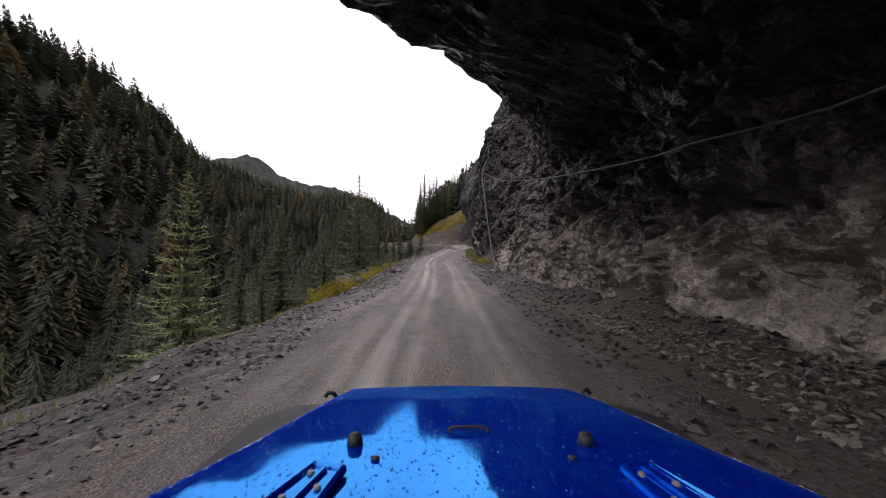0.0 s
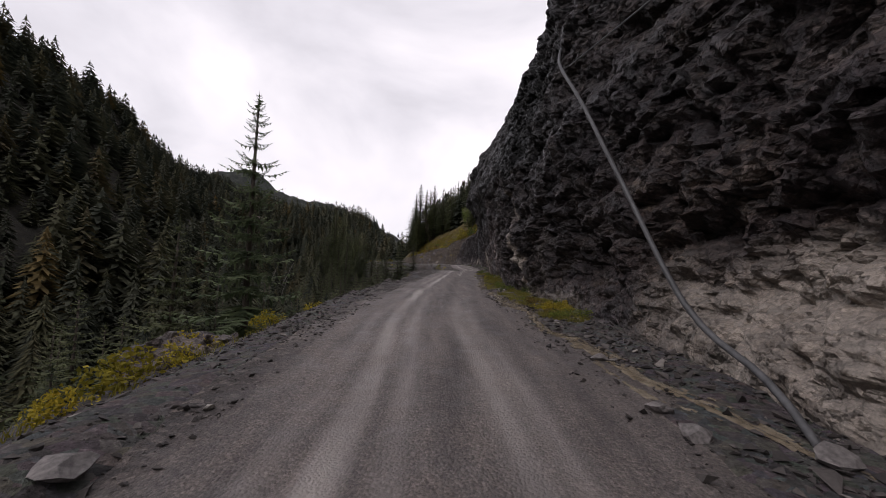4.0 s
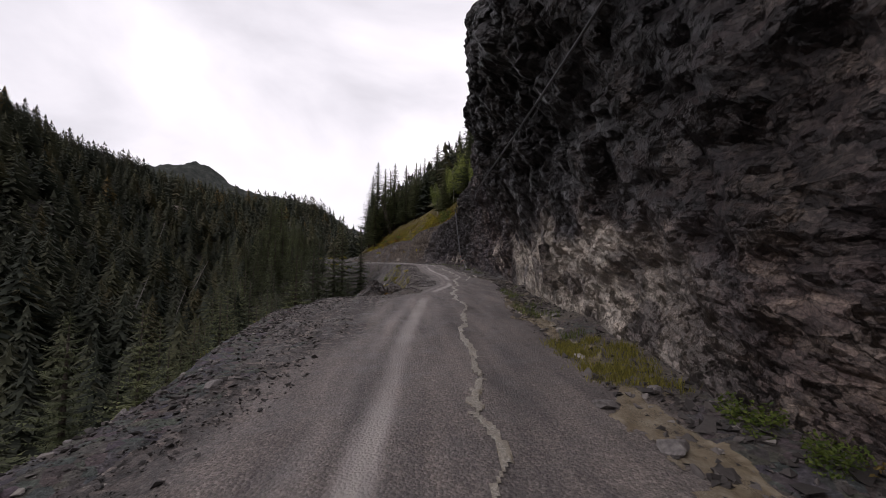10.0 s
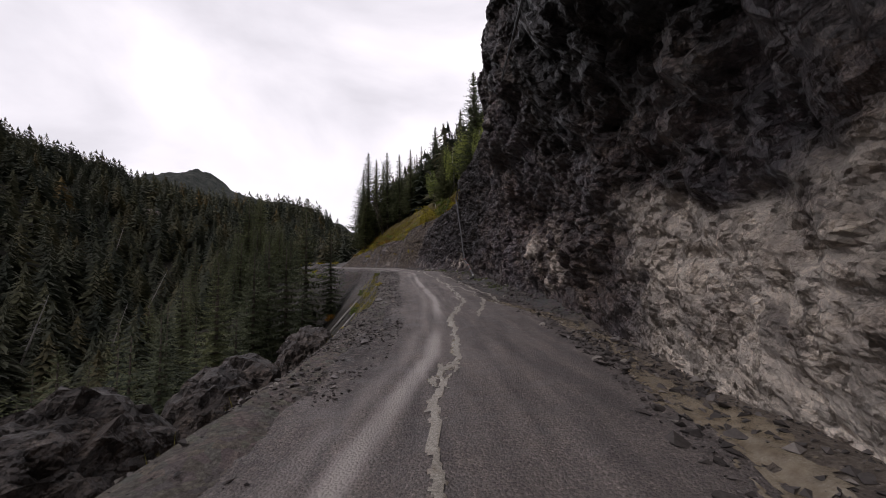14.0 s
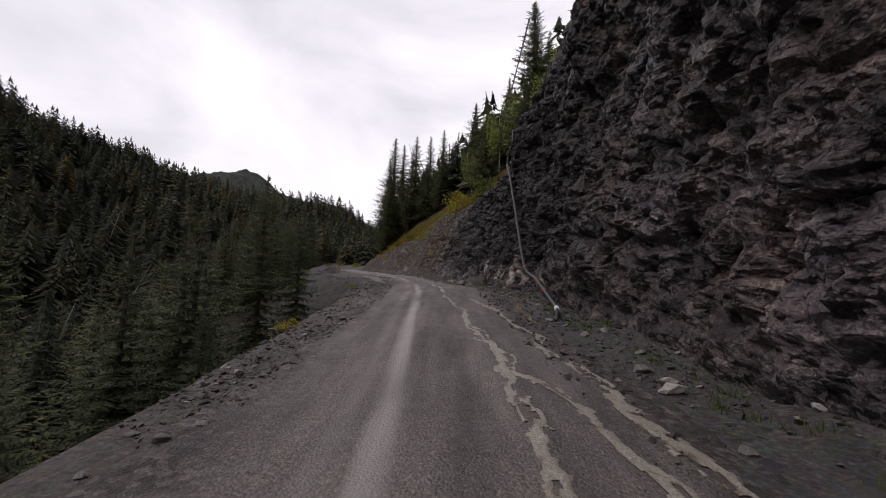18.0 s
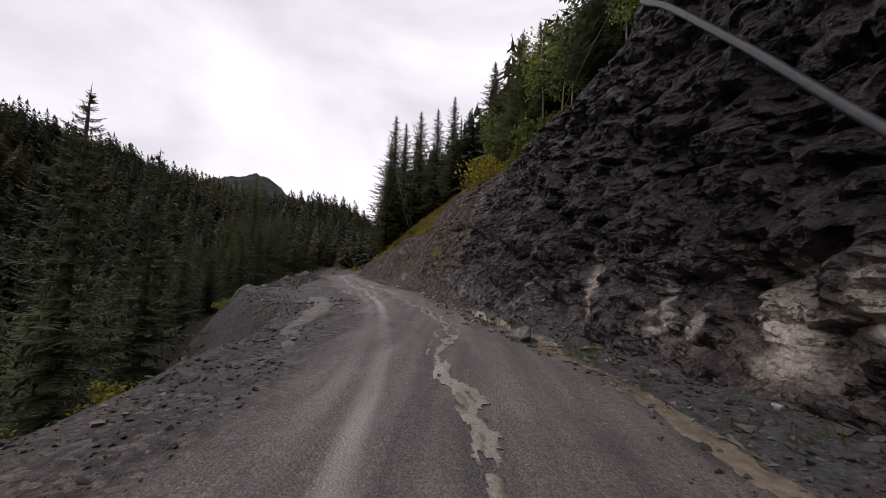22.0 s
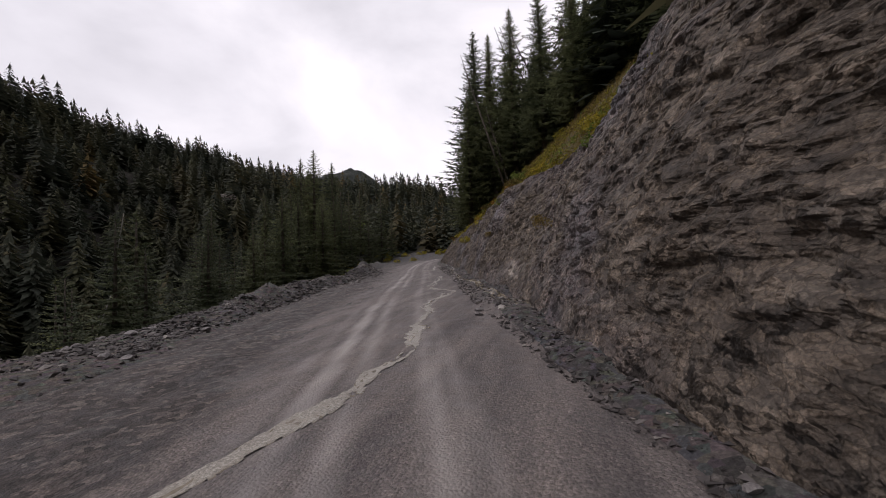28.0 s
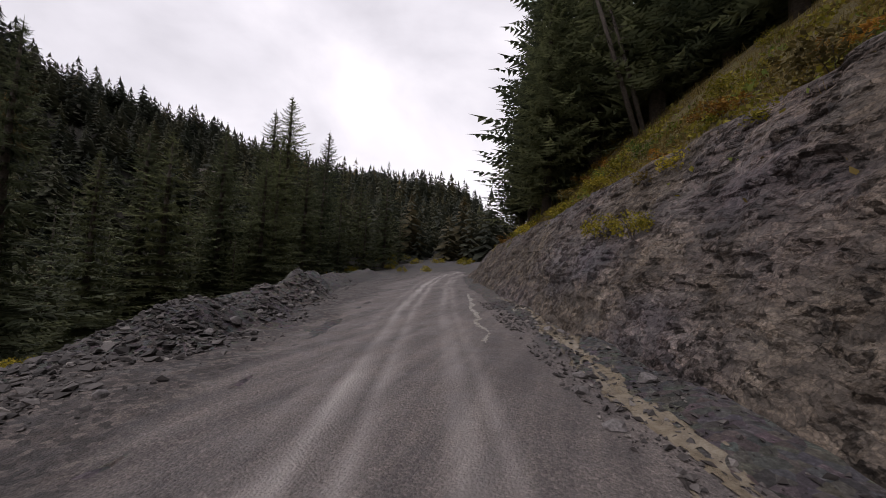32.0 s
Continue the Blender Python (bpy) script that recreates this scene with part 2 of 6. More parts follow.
def road_material():
    m, n, l, b = mat("damp_packed_gravel_road", 0.75)
    v = place_node(n, l)
    vl = place_node(n, l, (1.6, 0.16, 1))
    fine = noise_node(n, l, v, 28, 5, 0.75)
    mid = noise_node(n, l, v, 2.2, 6, 0.6)
    streak = noise_node(n, l, vl, 1.5, 5, 0.6)
    base = ramp_node(n, l, fine.outputs["Fac"], ((0.28, (0.076, 0.068, 0.064)), (0.5, (0.152, 0.136, 0.129)), (0.72, (0.28, 0.253, 0.24))))
    grit = noise_node(n, l, v, 34, kind="ShaderNodeTexVoronoi")
    gs = n.new("ShaderNodeSeparateColor")
    l.new(grit.outputs["Color"], gs.inputs[0])
    gt = ramp_node(n, l, gs.outputs[2], ((0.0, (0.5, 0.49, 0.49)), (0.5, (0.95, 0.94, 0.93)), (1.0, (1.55, 1.5, 1.46))))
    t1 = ramp_node(n, l, streak.outputs["Fac"], ((0.35, (0.72, 0.71, 0.72)), (0.65, (1.12, 1.1, 1.08))))
    t2 = ramp_node(n, l, mid.outputs["Fac"], ((0.35, (0.85, 0.84, 0.84)), (0.65, (1.08, 1.06, 1.04))))
    c1 = mix_node(n, l, 1.0, base.outputs["Color"], t1.outputs["Color"], "MULTIPLY")
    c2 = mix_node(n, l, 1.0, c1, t2.outputs["Color"], "MULTIPLY")
    c2 = mix_node(n, l, 0.5, c2, gt.outputs["Color"], "MULTIPLY")
    peb = noise_node(n, l, v, 11, kind="ShaderNodeTexVoronoi")
    sp = n.new("ShaderNodeSeparateColor")
    l.new(peb.outputs["Color"], sp.inputs[0])
    pt = ramp_node(n, l, sp.outputs[0], ((0.0, (0.22, 0.21, 0.205)), (0.6, (0.46, 0.44, 0.425)), (1.0, (1.05, 1.0, 0.96))))
    side = mix_node(n, l, 1.0, c2, pt.outputs["Color"], "MULTIPLY")
    c2 = mix_node(n, l, attr_node(n, "verge").outputs["Fac"], c2, side)
    trk = mix_node(n, l, attr_node(n, "track").outputs["Fac"], c2, (0.4, 0.366, 0.342))
    trk2 = mix_node(n, l, 0.5, trk, t1.outputs["Color"], "MULTIPLY")
    l.new(trk2, b.inputs["Base Color"])
    rr = ramp_node(n, l, mid.outputs["Fac"], ((0.3, (0.5, 0.5, 0.5)), (0.6, (0.85, 0.85, 0.85))))
    l.new(rr.outputs["Color"], b.inputs["Roughness"])
    hv = n.new("ShaderNodeMath")
    hv.operation = "MULTIPLY_ADD"
    l.new(attr_node(n, "verge").outputs["Fac"], hv.inputs[0])
    l.new(sp.outputs[1], hv.inputs[1])
    l.new(fine.outputs["Fac"], hv.inputs[2])
    hg = n.new("ShaderNodeMath")
    hg.operation = "MULTIPLY_ADD"
    hg.inputs[1].default_value = -0.9
    l.new(grit.outputs["Distance"], hg.inputs[0])
    l.new(hv.outputs[0], hg.inputs[2])
    bump_node(n, l, b, hg.outputs[0], 0.8, 0.03)
    return m


def stain_material(name, dark, light, rough, scale=9.0, bump=0.02, spec=0.5):
    """A natural surface between two colours, with grain at two sizes."""
    m, n, l, b = mat(name, rough)
    v = place_node(n, l)
    mid = noise_node(n, l, v, scale, 6, 0.65)
    big = noise_node(n, l, v, scale * 0.13, 3, 0.5)
    c = ramp_node(n, l, mid.outputs["Fac"], ((0.3, dark), (0.7, light)))
    t = ramp_node(n, l, big.outputs["Fac"], ((0.3, (0.8, 0.8, 0.8)), (0.7, (1.2, 1.2, 1.2))))
    l.new(mix_node(n, l, 1.0, c.outputs["Color"], t.outputs["Color"], "MULTIPLY"), b.inputs["Base Color"])
    b.inputs["Specular IOR Level"].default_value = spec
    bump_node(n, l, b, mid.outputs["Fac"], 0.6, bump)
    return m


def let_through(n, l, b, share):
    """Thin foliage lets part of the sky's light through."""
    out = [k for k in n if k.type == "OUTPUT_MATERIAL"][0]
    tr, both = n.new("ShaderNodeBsdfTranslucent"), n.new("ShaderNodeMixShader")
    both.inputs[0].default_value = share
    l.new(b.inputs["Base Color"].links[0].from_socket, tr.inputs["Color"])
    l.new(b.outputs[0], both.inputs[1])
    l.new(tr.outputs[0], both.inputs[2])
    l.new(both.outputs[0], out.inputs["Surface"])


def leaf_material(name, dark, light, per_island=True):
    """Leaves or needles: the colour shifts from clump to clump and from plant to plant."""
    m, n, l, b = mat(name, 0.75)
    g = n.new("ShaderNodeNewGeometry")
    c = ramp_node(n, l, g.outputs["Random Per Island"], ((0.0, dark), (1.0, light)))
    o = n.new("ShaderNodeObjectInfo")
    t = ramp_node(n, l, o.outputs["Random"], ((0.0, (0.62, 0.66, 0.7)), (1.0, (1.32, 1.25, 1.08))))
    l.new(mix_node(n, l, 1.0, c.outputs["Color"], t.outputs["Color"], "MULTIPLY"), b.inputs["Base Color"])
    b.inputs["Specular IOR Level"].default_value = 0.25
    let_through(n, l, b, 0.35)
    return m


def far_needle_material():
    m, n, l, b = mat("far_spruce_needles", 0.8)
    g = n.new("ShaderNodeNewGeometry")
    c = ramp_node(n, l, g.outputs["Random Per Island"], ((0.0, (0.043, 0.047, 0.034)), (1.0, (0.086, 0.09, 0.061))))
    t = ramp_node(n, l, attr_node(n, "tone").outputs["Fac"], ((0.0, (0.55, 0.62, 0.66)), (0.5, (1, 1, 1)), (0.75, (1.35, 1.28, 1.05)), (0.9, (1.3, 1.05, 0.82)), (1.0, (2.1, 1.45, 0.85))))
    l.new(mix_node(n, l, 1.0, c.outputs["Color"], t.outputs["Color"], "MULTIPLY"), b.inputs["Base Color"])
    b.inputs["Specular IOR Level"].default_value = 0.2
    let_through(n, l, b, 0.3)
    return m


ROCK = rock_material()
GROUND = ground_material()
GRAVEL_ROAD = road_material()
NEEDLES = leaf_material("spruce_needles", (0.056, 0.068, 0.04), (0.15, 0.168, 0.093))
NEEDLES_PALE = leaf_material("young_spruce_needles", (0.09, 0.12, 0.06), (0.26, 0.3, 0.15))
FAR_NEEDLES = far_needle_material()
YELLOW = leaf_material("yellow_autumn_leaves", (0.16, 0.15, 0.02), (0.42, 0.34, 0.04))
GREEN = leaf_material("green_shrub_leaves", (0.06, 0.1, 0.02), (0.2, 0.24, 0.05))
ORANGE = leaf_material("orange_autumn_leaves", (0.16, 0.075, 0.02), (0.38, 0.2, 0.03))
ASPEN = leaf_material("pale_green_aspen_leaves", (0.13, 0.18, 0.05), (0.34, 0.38, 0.12))
DRY = leaf_material("dry_tawny_grass", (0.08, 0.06, 0.02), (0.22, 0.165, 0.05))
BARK = stain_material("grey_brown_bark", (0.04, 0.03, 0.024), (0.12, 0.098, 0.08), 0.9, 12)
DEADWOOD = stain_material("bare_grey_deadwood", (0.13, 0.12, 0.11), (0.3, 0.28, 0.26), 0.85, 10)
ASPEN_BARK = stain_material("chalky_aspen_bark", (0.2, 0.19, 0.16), (0.55, 0.53, 0.46), 0.8, 5)
STONE = stain_material("broken_grey_stone", (0.075, 0.067, 0.066), (0.23, 0.21, 0.2), 0.75, 7)
TAN_STONE = stain_material("tan_broken_stone", (0.15, 0.13, 0.112), (0.36, 0.32, 0.28), 0.8, 9)
PALE_STONE = stain_material("pale_broken_stone", (0.22, 0.2, 0.18), (0.45, 0.42, 0.38), 0.8, 7)


def silty_water_material():
    """A thin brown film with paler foam where the trickle is broken up."""
    m, n, l, b = mat("silty_tan_runoff_water", 0.3)
    v = place_node(n, l)
    mid = noise_node(n, l, v, 5, 6, 0.65)
    fine = noise_node(n, l, v, 40, 5, 0.75)
    film = ramp_node(n, l, mid.outputs["Fac"], ((0.32, (0.115, 0.09, 0.06)), (0.5, (0.19, 0.155, 0.108)), (0.7, (0.28, 0.237, 0.175))))
    froth = ramp_node(n, l, fine.outputs["Fac"], ((0.36, (0.13, 0.115, 0.095)), (0.5, (0.28, 0.255, 0.215)), (0.66, (0.48, 0.45, 0.395))))
    foam = attr_node(n, "foam")
    l.new(mix_node(n, l, foam.outputs["Fac"], film.outputs["Color"], froth.outputs["Color"]), b.inputs["Base Color"])
    rr = ramp_node(n, l, foam.outputs["Fac"], ((0.0, (0.14, 0.14, 0.14)), (1.0, (0.55, 0.55, 0.55))))
    l.new(rr.outputs["Color"], b.inputs["Roughness"])
    bump_node(n, l, b, fine.outputs["Fac"], 0.5, 0.012)
    return m


MUD_WATER = silty_water_material()


# ---- noise over arrays ----
def hash3(i, j, k, seed):
    h = (i * 374761393 + j * 668265263 + k * 2147483647 + seed * 974711) & 0xFFFFFFFF
    h = ((h ^ (h >> 13)) * 1274126177) & 0xFFFFFFFF
    return ((h ^ (h >> 16)) & 0xFFFFFF) / float(0xFFFFFF)


def value_noise(x, y, z, seed=0):
    xi, yi, zi = (np.floor(a).astype(np.int64) for a in (x, y, z))
    fx, fy, fz = x - xi, y - yi, z - zi
    fx, fy, fz = (f * f * (3 - 2 * f) for f in (fx, fy, fz))
    out = 0
    for a in (0, 1):
        for b in (0, 1):
            for c in (0, 1):
                w = (fx if a else 1 - fx) * (fy if b else 1 - fy) * (fz if c else 1 - fz)
                out = out + w * hash3(xi + a, yi + b, zi + c, seed)
    return out * 2 - 1


def fbm(x, y, z, octaves=4, seed=0, gain=0.5):
    out, amp = 0, 1.0
    for o in range(octaves):
        out = out + amp * value_noise(x * 2**o, y * 2**o, z * 2**o, seed + o * 17)
        amp *= gain
    return out


def blocks(x, y, z, seed=0):
    """Broken-rock relief: every point takes the tilted facet of its nearest block, and the joints between blocks lie deep."""
    xi, yi, zi = (np.floor(a).astype(np.int64) for a in (x, y, z))
    best = np.full(x.shape, 9.0)
    second = np.full(x.shape, 9.0)
    val = np.zeros(x.shape)
    for a in (-1, 0, 1):
        for b in (-1, 0, 1):
            for c in (-1, 0, 1):
                i, j, k = xi + a, yi + b, zi + c
                h = [hash3(i, j, k, seed + s) for s in range(6)]
                dx, dy, dz = x - (i + h[0]), y - (j + h[1]), z - (k + h[2])
                d = np.sqrt(dx * dx + dy * dy + dz * dz)
                v = h[3] - 0.5 + dy * (h[4] - 0.5) * 1.1 + dz * (h[5] - 0.65) * 1.1
                near = d < best
                second = np.where(near, best, np.minimum(second, d))
                val = np.where(near, v, val)
                best = np.where(near, d, best)
    return val - 0.35 * np.clip(1 - (second - best) / 0.12, 0, 1)


def slabs(u, v, seed=0, fall=3.6, turn=0.7):
    """Angular rock relief over a face: tilted flat-topped blocks with bevelled sides that meet in sharp grooves."""
    ui, vi = np.floor(u).astype(np.int64), np.floor(v).astype(np.int64)
    out = np.full(u.shape, -9.0)
    for a in (-1, 0, 1):
        for b in (-1, 0, 1):
            i, j = ui + a, vi + b
            h = [hash3(i, j, 0 * i + 3, seed + s) for s in range(7)]
            du, dv = u - (i + 0.1 + 0.8 * h[0]), v - (j + 0.1 + 0.8 * h[1])
            ang = (h[2] - 0.5) * turn
            p, q = du * np.cos(ang) + dv * np.sin(ang), dv * np.cos(ang) - du * np.sin(ang)
            far = np.maximum(np.abs(p) * (0.75 + 0.5 * h[3]), np.abs(q))
            out = np.maximum(out, h[4] * 0.9 + p * (h[5] - 0.5) * 1.3 + q * (h[6] - 0.55) * 1.1 - fall * np.maximum(far - 0.34, 0))
    return out


def step(a, b, t):
    s = np.clip((t - a) / (b - a), 0, 1)
    return s * s * (3 - 2 * s)


# ---- plan: road height, drop-off edge, cliff profile, all along y ----
ROAD_Y = (-60, 0, 6.2, 12, 20, 31, 36.6, 44.3, 52, 58.6, 64.5, 69.2, 79.7, 85, 91.8, 98.4, 105, 111.5, 117.5, 123, 127, 136, 142.5, 149, 159, 200, 260)
ROAD_Z = (-2.6, 0, 0.33, 0.56, 0.86, 1.72, 2.19, 2.58, 3.22, 3.7, 4.16, 4.5, 4.83, 5.15, 5.59, 6.06, 6.67, 7.29, 7.64, 7.9, 8.14, 8.72, 8.95, 9.23, 9.77, 11.6, 15)
AXIS_Y = (-60, 0, 20, 32, 42, 50, 56, 62, 69, 74, 80, 84, 93, 100, 110, 117.5, 123, 127, 136, 142.5, 149, 159, 172, 185, 200, 214, 230, 260)
AXIS_X = (0, 0, 0, -0.3, 0, 0.7, 1.2, 1.9, 3.0, 4.0, 5.2, 5.5, 5.2, 5.0, 4.9, 4.5, 3.7, 2.85, 0.4, -1.9, -4.1, -7.2, -11.6, -15.8, -19.6, -21, -20, -12)
EDGE_Y = (-60, 0, 13, 20, 24, 34, 42, 48, 54, 60, 65, 68, 70, 71.2, 72.5, 78, 88, 92, 100, 110, 118, 122, 128, 131, 136, 142, 150, 158, 166, 175, 190, 210, 260)
EDGE_X = (-4.4, -4.6, -4.4, -3.8, -3.6, -3.9, -4.1, -3.4, -2.5, -2.2, -3.0, -3.2, -2.9, -0.5, 0.7, 1.2, 1.7, 2.0, 1.6, 0.9, 0.1, -1, -3, -7, -9.5, -12, -13.8, -15, -17, -21, -28, -34, -34)
CLIFF_Y = (-30, 0, 6, 8, 12, 15, 20, 26.5, 30, 34, 43, 47, 51, 58, 66, 72, 78, 84, 90, 97, 105, 111, 118, 124, 131, 140, 151, 157, 172, 190, 210)
FOOT_X = (5, 5, 5.1, 5, 4.9, 4.9, 4.5, 4, 4.1, 4.2, 4, 4.2, 4.6, 4.7, 5.5, 6.5, 8.2, 9.2, 9.8, 9.9, 10, 9.8, 8.1, 6.2, 4.6, 1.8, -0.7, -3, -8, -14.5, -20)
X_AT_2 = (4.8, 4.8, 4.8, 4.8, 4.7, 4.8, 4.7, 4.6, 4.4, 4.4, 3.6, 3.8, 4.1, 4.15, 5.2, 6.3, 8, 8.8, 9.6, 9.6, 10.2, 10, 8.5, 6.8, 5.4, 2.8, 0.6, -1.9, -6.9, -13, -17)
X_AT_5 = (3, 2.6, 3, 3.6, 4.4, 4.5, 5, 4.9, 5, 4.4, 3.6, 3.5, 3.9, 3.8, 4.4, 5.1, 7.4, 8.4, 9.2, 9.5, 10.4, 10.4, 9, 7.8, 6.6, 3.7, 1.9, -1.2, -5.6, -11, -14)
X_AT_7 = (-1.5, -3.2, -3.1, -2.8, 0, 2.2, 4.8, 5.5, 5.2, 4.35, 3.7, 3.4, 3.5, 3, 3.4, 4.1, 5.6, 7.2, 7.7, 9.2, 10.6, 10.6, 9.5, 9, 8.2, 4.9, 3.1, 0.3, -4, -8, -11)
X_AT_12 = (-1, -2.6, -2.2, -1.8, 1, 3, 5, 6.6, 5.6, 4.8, 4.4, 4.4, 4.6, 4.3, 3.9, 3.6, 5, 7, 7.5, 8.9, 10, 10.8, 10.5, 13, 14, 11, 9.5, 7, 3, 0, -3)
X_AT_20 = (2, 2, 2.5, 3, 4, 5, 6.5, 8, 7.5, 8.5, 9, 9.5, 11, 12, 13, 13, 11.5, 11.5, 10.5, 11.5, 11.8, 13.5, 18, 24, 26, 24, 23, 20, 16, 13, 10)
PROFILE_H = (0, 2.5, 5, 7.5, 12, 20)
CREST_Y = (-30, 100, 111, 117, 125, 135, 150, 165, 185, 210)
CREST_H = (21, 21, 18.5, 13, 9.4, 7.0, 5.2, 4.4, 3.0, 1.0)


def road_z(y):
    return np.interp(y, ROAD_Y, ROAD_Z)


def axis_x(y):
    return np.interp(y, AXIS_Y, AXIS_X)


def edge_x(y):
    return np.interp(y, EDGE_Y, EDGE_X)


def crest_h(y):
    return np.interp(y, CREST_Y, CREST_H)


def cliff_x(y, h):
    """Where the rock face stands at y, h metres above the road."""
    cols = [np.interp(y, CLIFF_Y, c) for c in (FOOT_X, X_AT_2, X_AT_5, X_AT_7, X_AT_12, X_AT_20)]
    out = cols[0] + 0 * h
    for i in range(5):
        a, b = PROFILE_H[i], PROFILE_H[i + 1]
        out = out + (cols[i + 1] - cols[i]) * np.clip((h - a) / (b - a), 0, 1)
    return out + np.maximum(h - 20, 0) * 1.0


def behind_cliff(x, y):
    """Height over the road of the slope that carries on behind and above the rock face."""
    out = np.zeros(np.broadcast(x, y).shape)
    far = np.zeros(out.shape)
    top = crest_h(y)
    reach = np.full(out.shape, -1e9)
    for h in np.linspace(0, 21, 43):
        reach = np.maximum(reach, cliff_x(y, np.minimum(h, top)) + 1.5 - 1.0 * step(118, 132, y))
        out = np.where((x > reach) & (h <= top), h, out)
        far = np.where(h <= top, reach, far)
    over = np.maximum(x - far, 0)
    return np.where(over > 0, top - 0.3 + over * 0.68 + 0.3 * np.minimum(over, 9) - 0.0006 * over**2, out)


def land_z(x, y):
    """Height of the ground sheet."""
    rz, ex = road_z(y), edge_x(y)
    d = ex - x
    bench = 2.6 * step(36, 26, y)
    df = np.maximum(d - bench, 0) + 0.22 * np.minimum(d, bench)
    fall = np.where(d > 0, -np.minimum(df * 1.15, 6.5 + df * 0.42), 0)
    valley_x = ex - 36
    over = valley_x - x
    floor = -20 + 22.5 * step(150, 245, y) + np.clip(y - 245, 0, 130) * 0.26
    ridge = np.interp(y, (-100, 60, 120, 160, 200, 240, 280, 330, 420), (60, 57, 60, 67, 63, 58, 57, 56, 55))
    rise = np.clip(over, 0, 72) / 72
    side = floor + (ridge - rz - floor) * (0.8 * rise + 0.2 * rise**2) - np.clip(over - 72, 0, 120) * 0.25
    left = np.where(x < valley_x, side, np.maximum(fall, floor))
    left = np.where((y > 150) & (x > valley_x), np.maximum(fall, floor * np.clip(d / 36, 0, 1)), left)
    left = left - 0.12 * np.clip(axis_x(y) - 2.8 - x, 0, 3)
    rough = fbm(x * 0.09, y * 0.09, 0 * x, 4, 3) * 1.6 * step(1.5, 14, d)
    fine = fbm(x * 0.8, y * 0.8, 0 * x, 3, 5) * 0.16 * step(0.2, 2.5, d)
    berm = np.exp(-((d + 0.45) / 0.5) ** 2) * 0.14 * np.clip(0.6 + fbm(x * 0.3, y * 0.3, 0 * x, 3, 8), 0, 2)
    pile = 0.3 * np.exp(-((x + 8.6) / 3.0) ** 2 - ((y - 137) / 4.5) ** 2) + 0.2 * np.exp(-((x + 3.8) / 1.6) ** 2 - ((y - 130.5) / 3) ** 2)
    bank = 0.75 * np.exp(-((d + 1.6) / 1.3) ** 2) * step(140, 150, y) * step(215, 195, y) * (1 - 0.85 * np.exp(-(((y - 162.5) / 2.8) ** 2)) + 0.55 * np.exp(-(((y - 174) / 7) ** 2)))
    heap = (berm + pile + bank) * (1 + 0.5 * fbm(x * 0.9, y * 0.9, 0 * x, 4, 12))
    talus = (0.2 + 0.4 * step(16, 10, y)) * np.exp(-((x - cliff_x(y, 0 * y) - 0.1) / 0.75) ** 2) * np.clip(0.7 + fbm(x * 0.5, y * 0.5, 0 * x, 3, 14), 0, 2)
    right = behind_cliff(x, y) - 0.12 * np.clip(axis_x(y) - 2.8 - x, 0, 3)
    on_road = step(0.9, 1.5, x - ex) * step(2.6, 2.2, np.abs(x - axis_x(y))) * step(250, 235, y)
    z = rz + np.where(d > 0, left, right) + rough + fine + heap + talus - 0.16 * on_road
    end = step(205, 240, y)
    z = z + end * np.maximum(y - 205, 0) * 0.05 + end * step(-10, 30, x - axis_x(y)) * 4
    return z


def grid_mesh(name, X, Y, Z, material, attrs=None, smooth=True):
    nu, nv = X.shape
    co = np.stack([X, Y, Z], -1).reshape(-1, 3)
    idx = np.arange(nu * nv).reshape(nu, nv)
    quads = np.stack([idx[:-1, :-1], idx[1:, :-1], idx[1:, 1:], idx[:-1, 1:]], -1).reshape(-1, 4)
    return raw_mesh(name, co, quads, material, attrs, smooth)


def raw_mesh(name, co, faces, material, attrs=None, smooth=False):
    me = bpy.data.meshes.new(name)
    k = faces.shape[1]
    me.vertices.add(len(co))
    me.vertices.foreach_set("co", np.ascontiguousarray(co, dtype=np.float32).ravel())
    me.loops.add(faces.size)
    me.loops.foreach_set("vertex_index", np.ascontiguousarray(faces, dtype=np.int32).ravel())
    me.polygons.add(len(faces))
    me.polygons.foreach_set("loop_start", np.arange(0, faces.size, k, dtype=np.int32))
    me.polygons.foreach_set("use_smooth", np.full(len(faces), smooth))
    for key, v in (attrs or {}).items():
        me.attributes.new(key, "FLOAT", "POINT").data.foreach_set("value", np.ascontiguousarray(v, dtype=np.float32).ravel())
    me.update()
    me.validate()
    me.materials.append(material)
    return me


# ---- ground sheet ----
def spaced(*runs):
    out = []
    for a, b, s in runs:
        out += list(np.arange(a, b, s))
    return np.array(out + [runs[-1][1]])


gy = spaced((-900, -100, 40), (-100, -14, 3), (-14, 190, 0.58), (190, 300, 2.5), (300, 600, 12), (600, 3000, 60))
gu = spaced((-900, -240, 30), (-240, -140, 5), (-140, -20, 1.6), (-20, 26, 0.42), (26, 90, 2.5), (90, 900, 40))
GU, GY = np.meshgrid(gu, gy)
GX = GU + axis_x(GY)
GZ = land_z(GX, GY)
d_edge = edge_x(GY) - GX
gravel = step(4.2, 0.6, d_edge + fbm(GX * 0.35, GY * 0.35, 0 * GX, 3, 9) * 2.5) * np.where(d_edge < 0, step(3, 0, behind_cliff(GX, GY)), 1)
grass = np.where(d_edge < -4, step(1.0, 4.0, behind_cliff(GX, GY)), 0) * step(60, 25, behind_cliff(GX, GY))
silt = step(17, 11, GY) * step(1.9, 3.2, GX - axis_x(GY)) * np.clip(0.75 + 0.6 * fbm(GX * 0.6, GY * 0.4, 0 * GX, 3, 23), 0, 1)
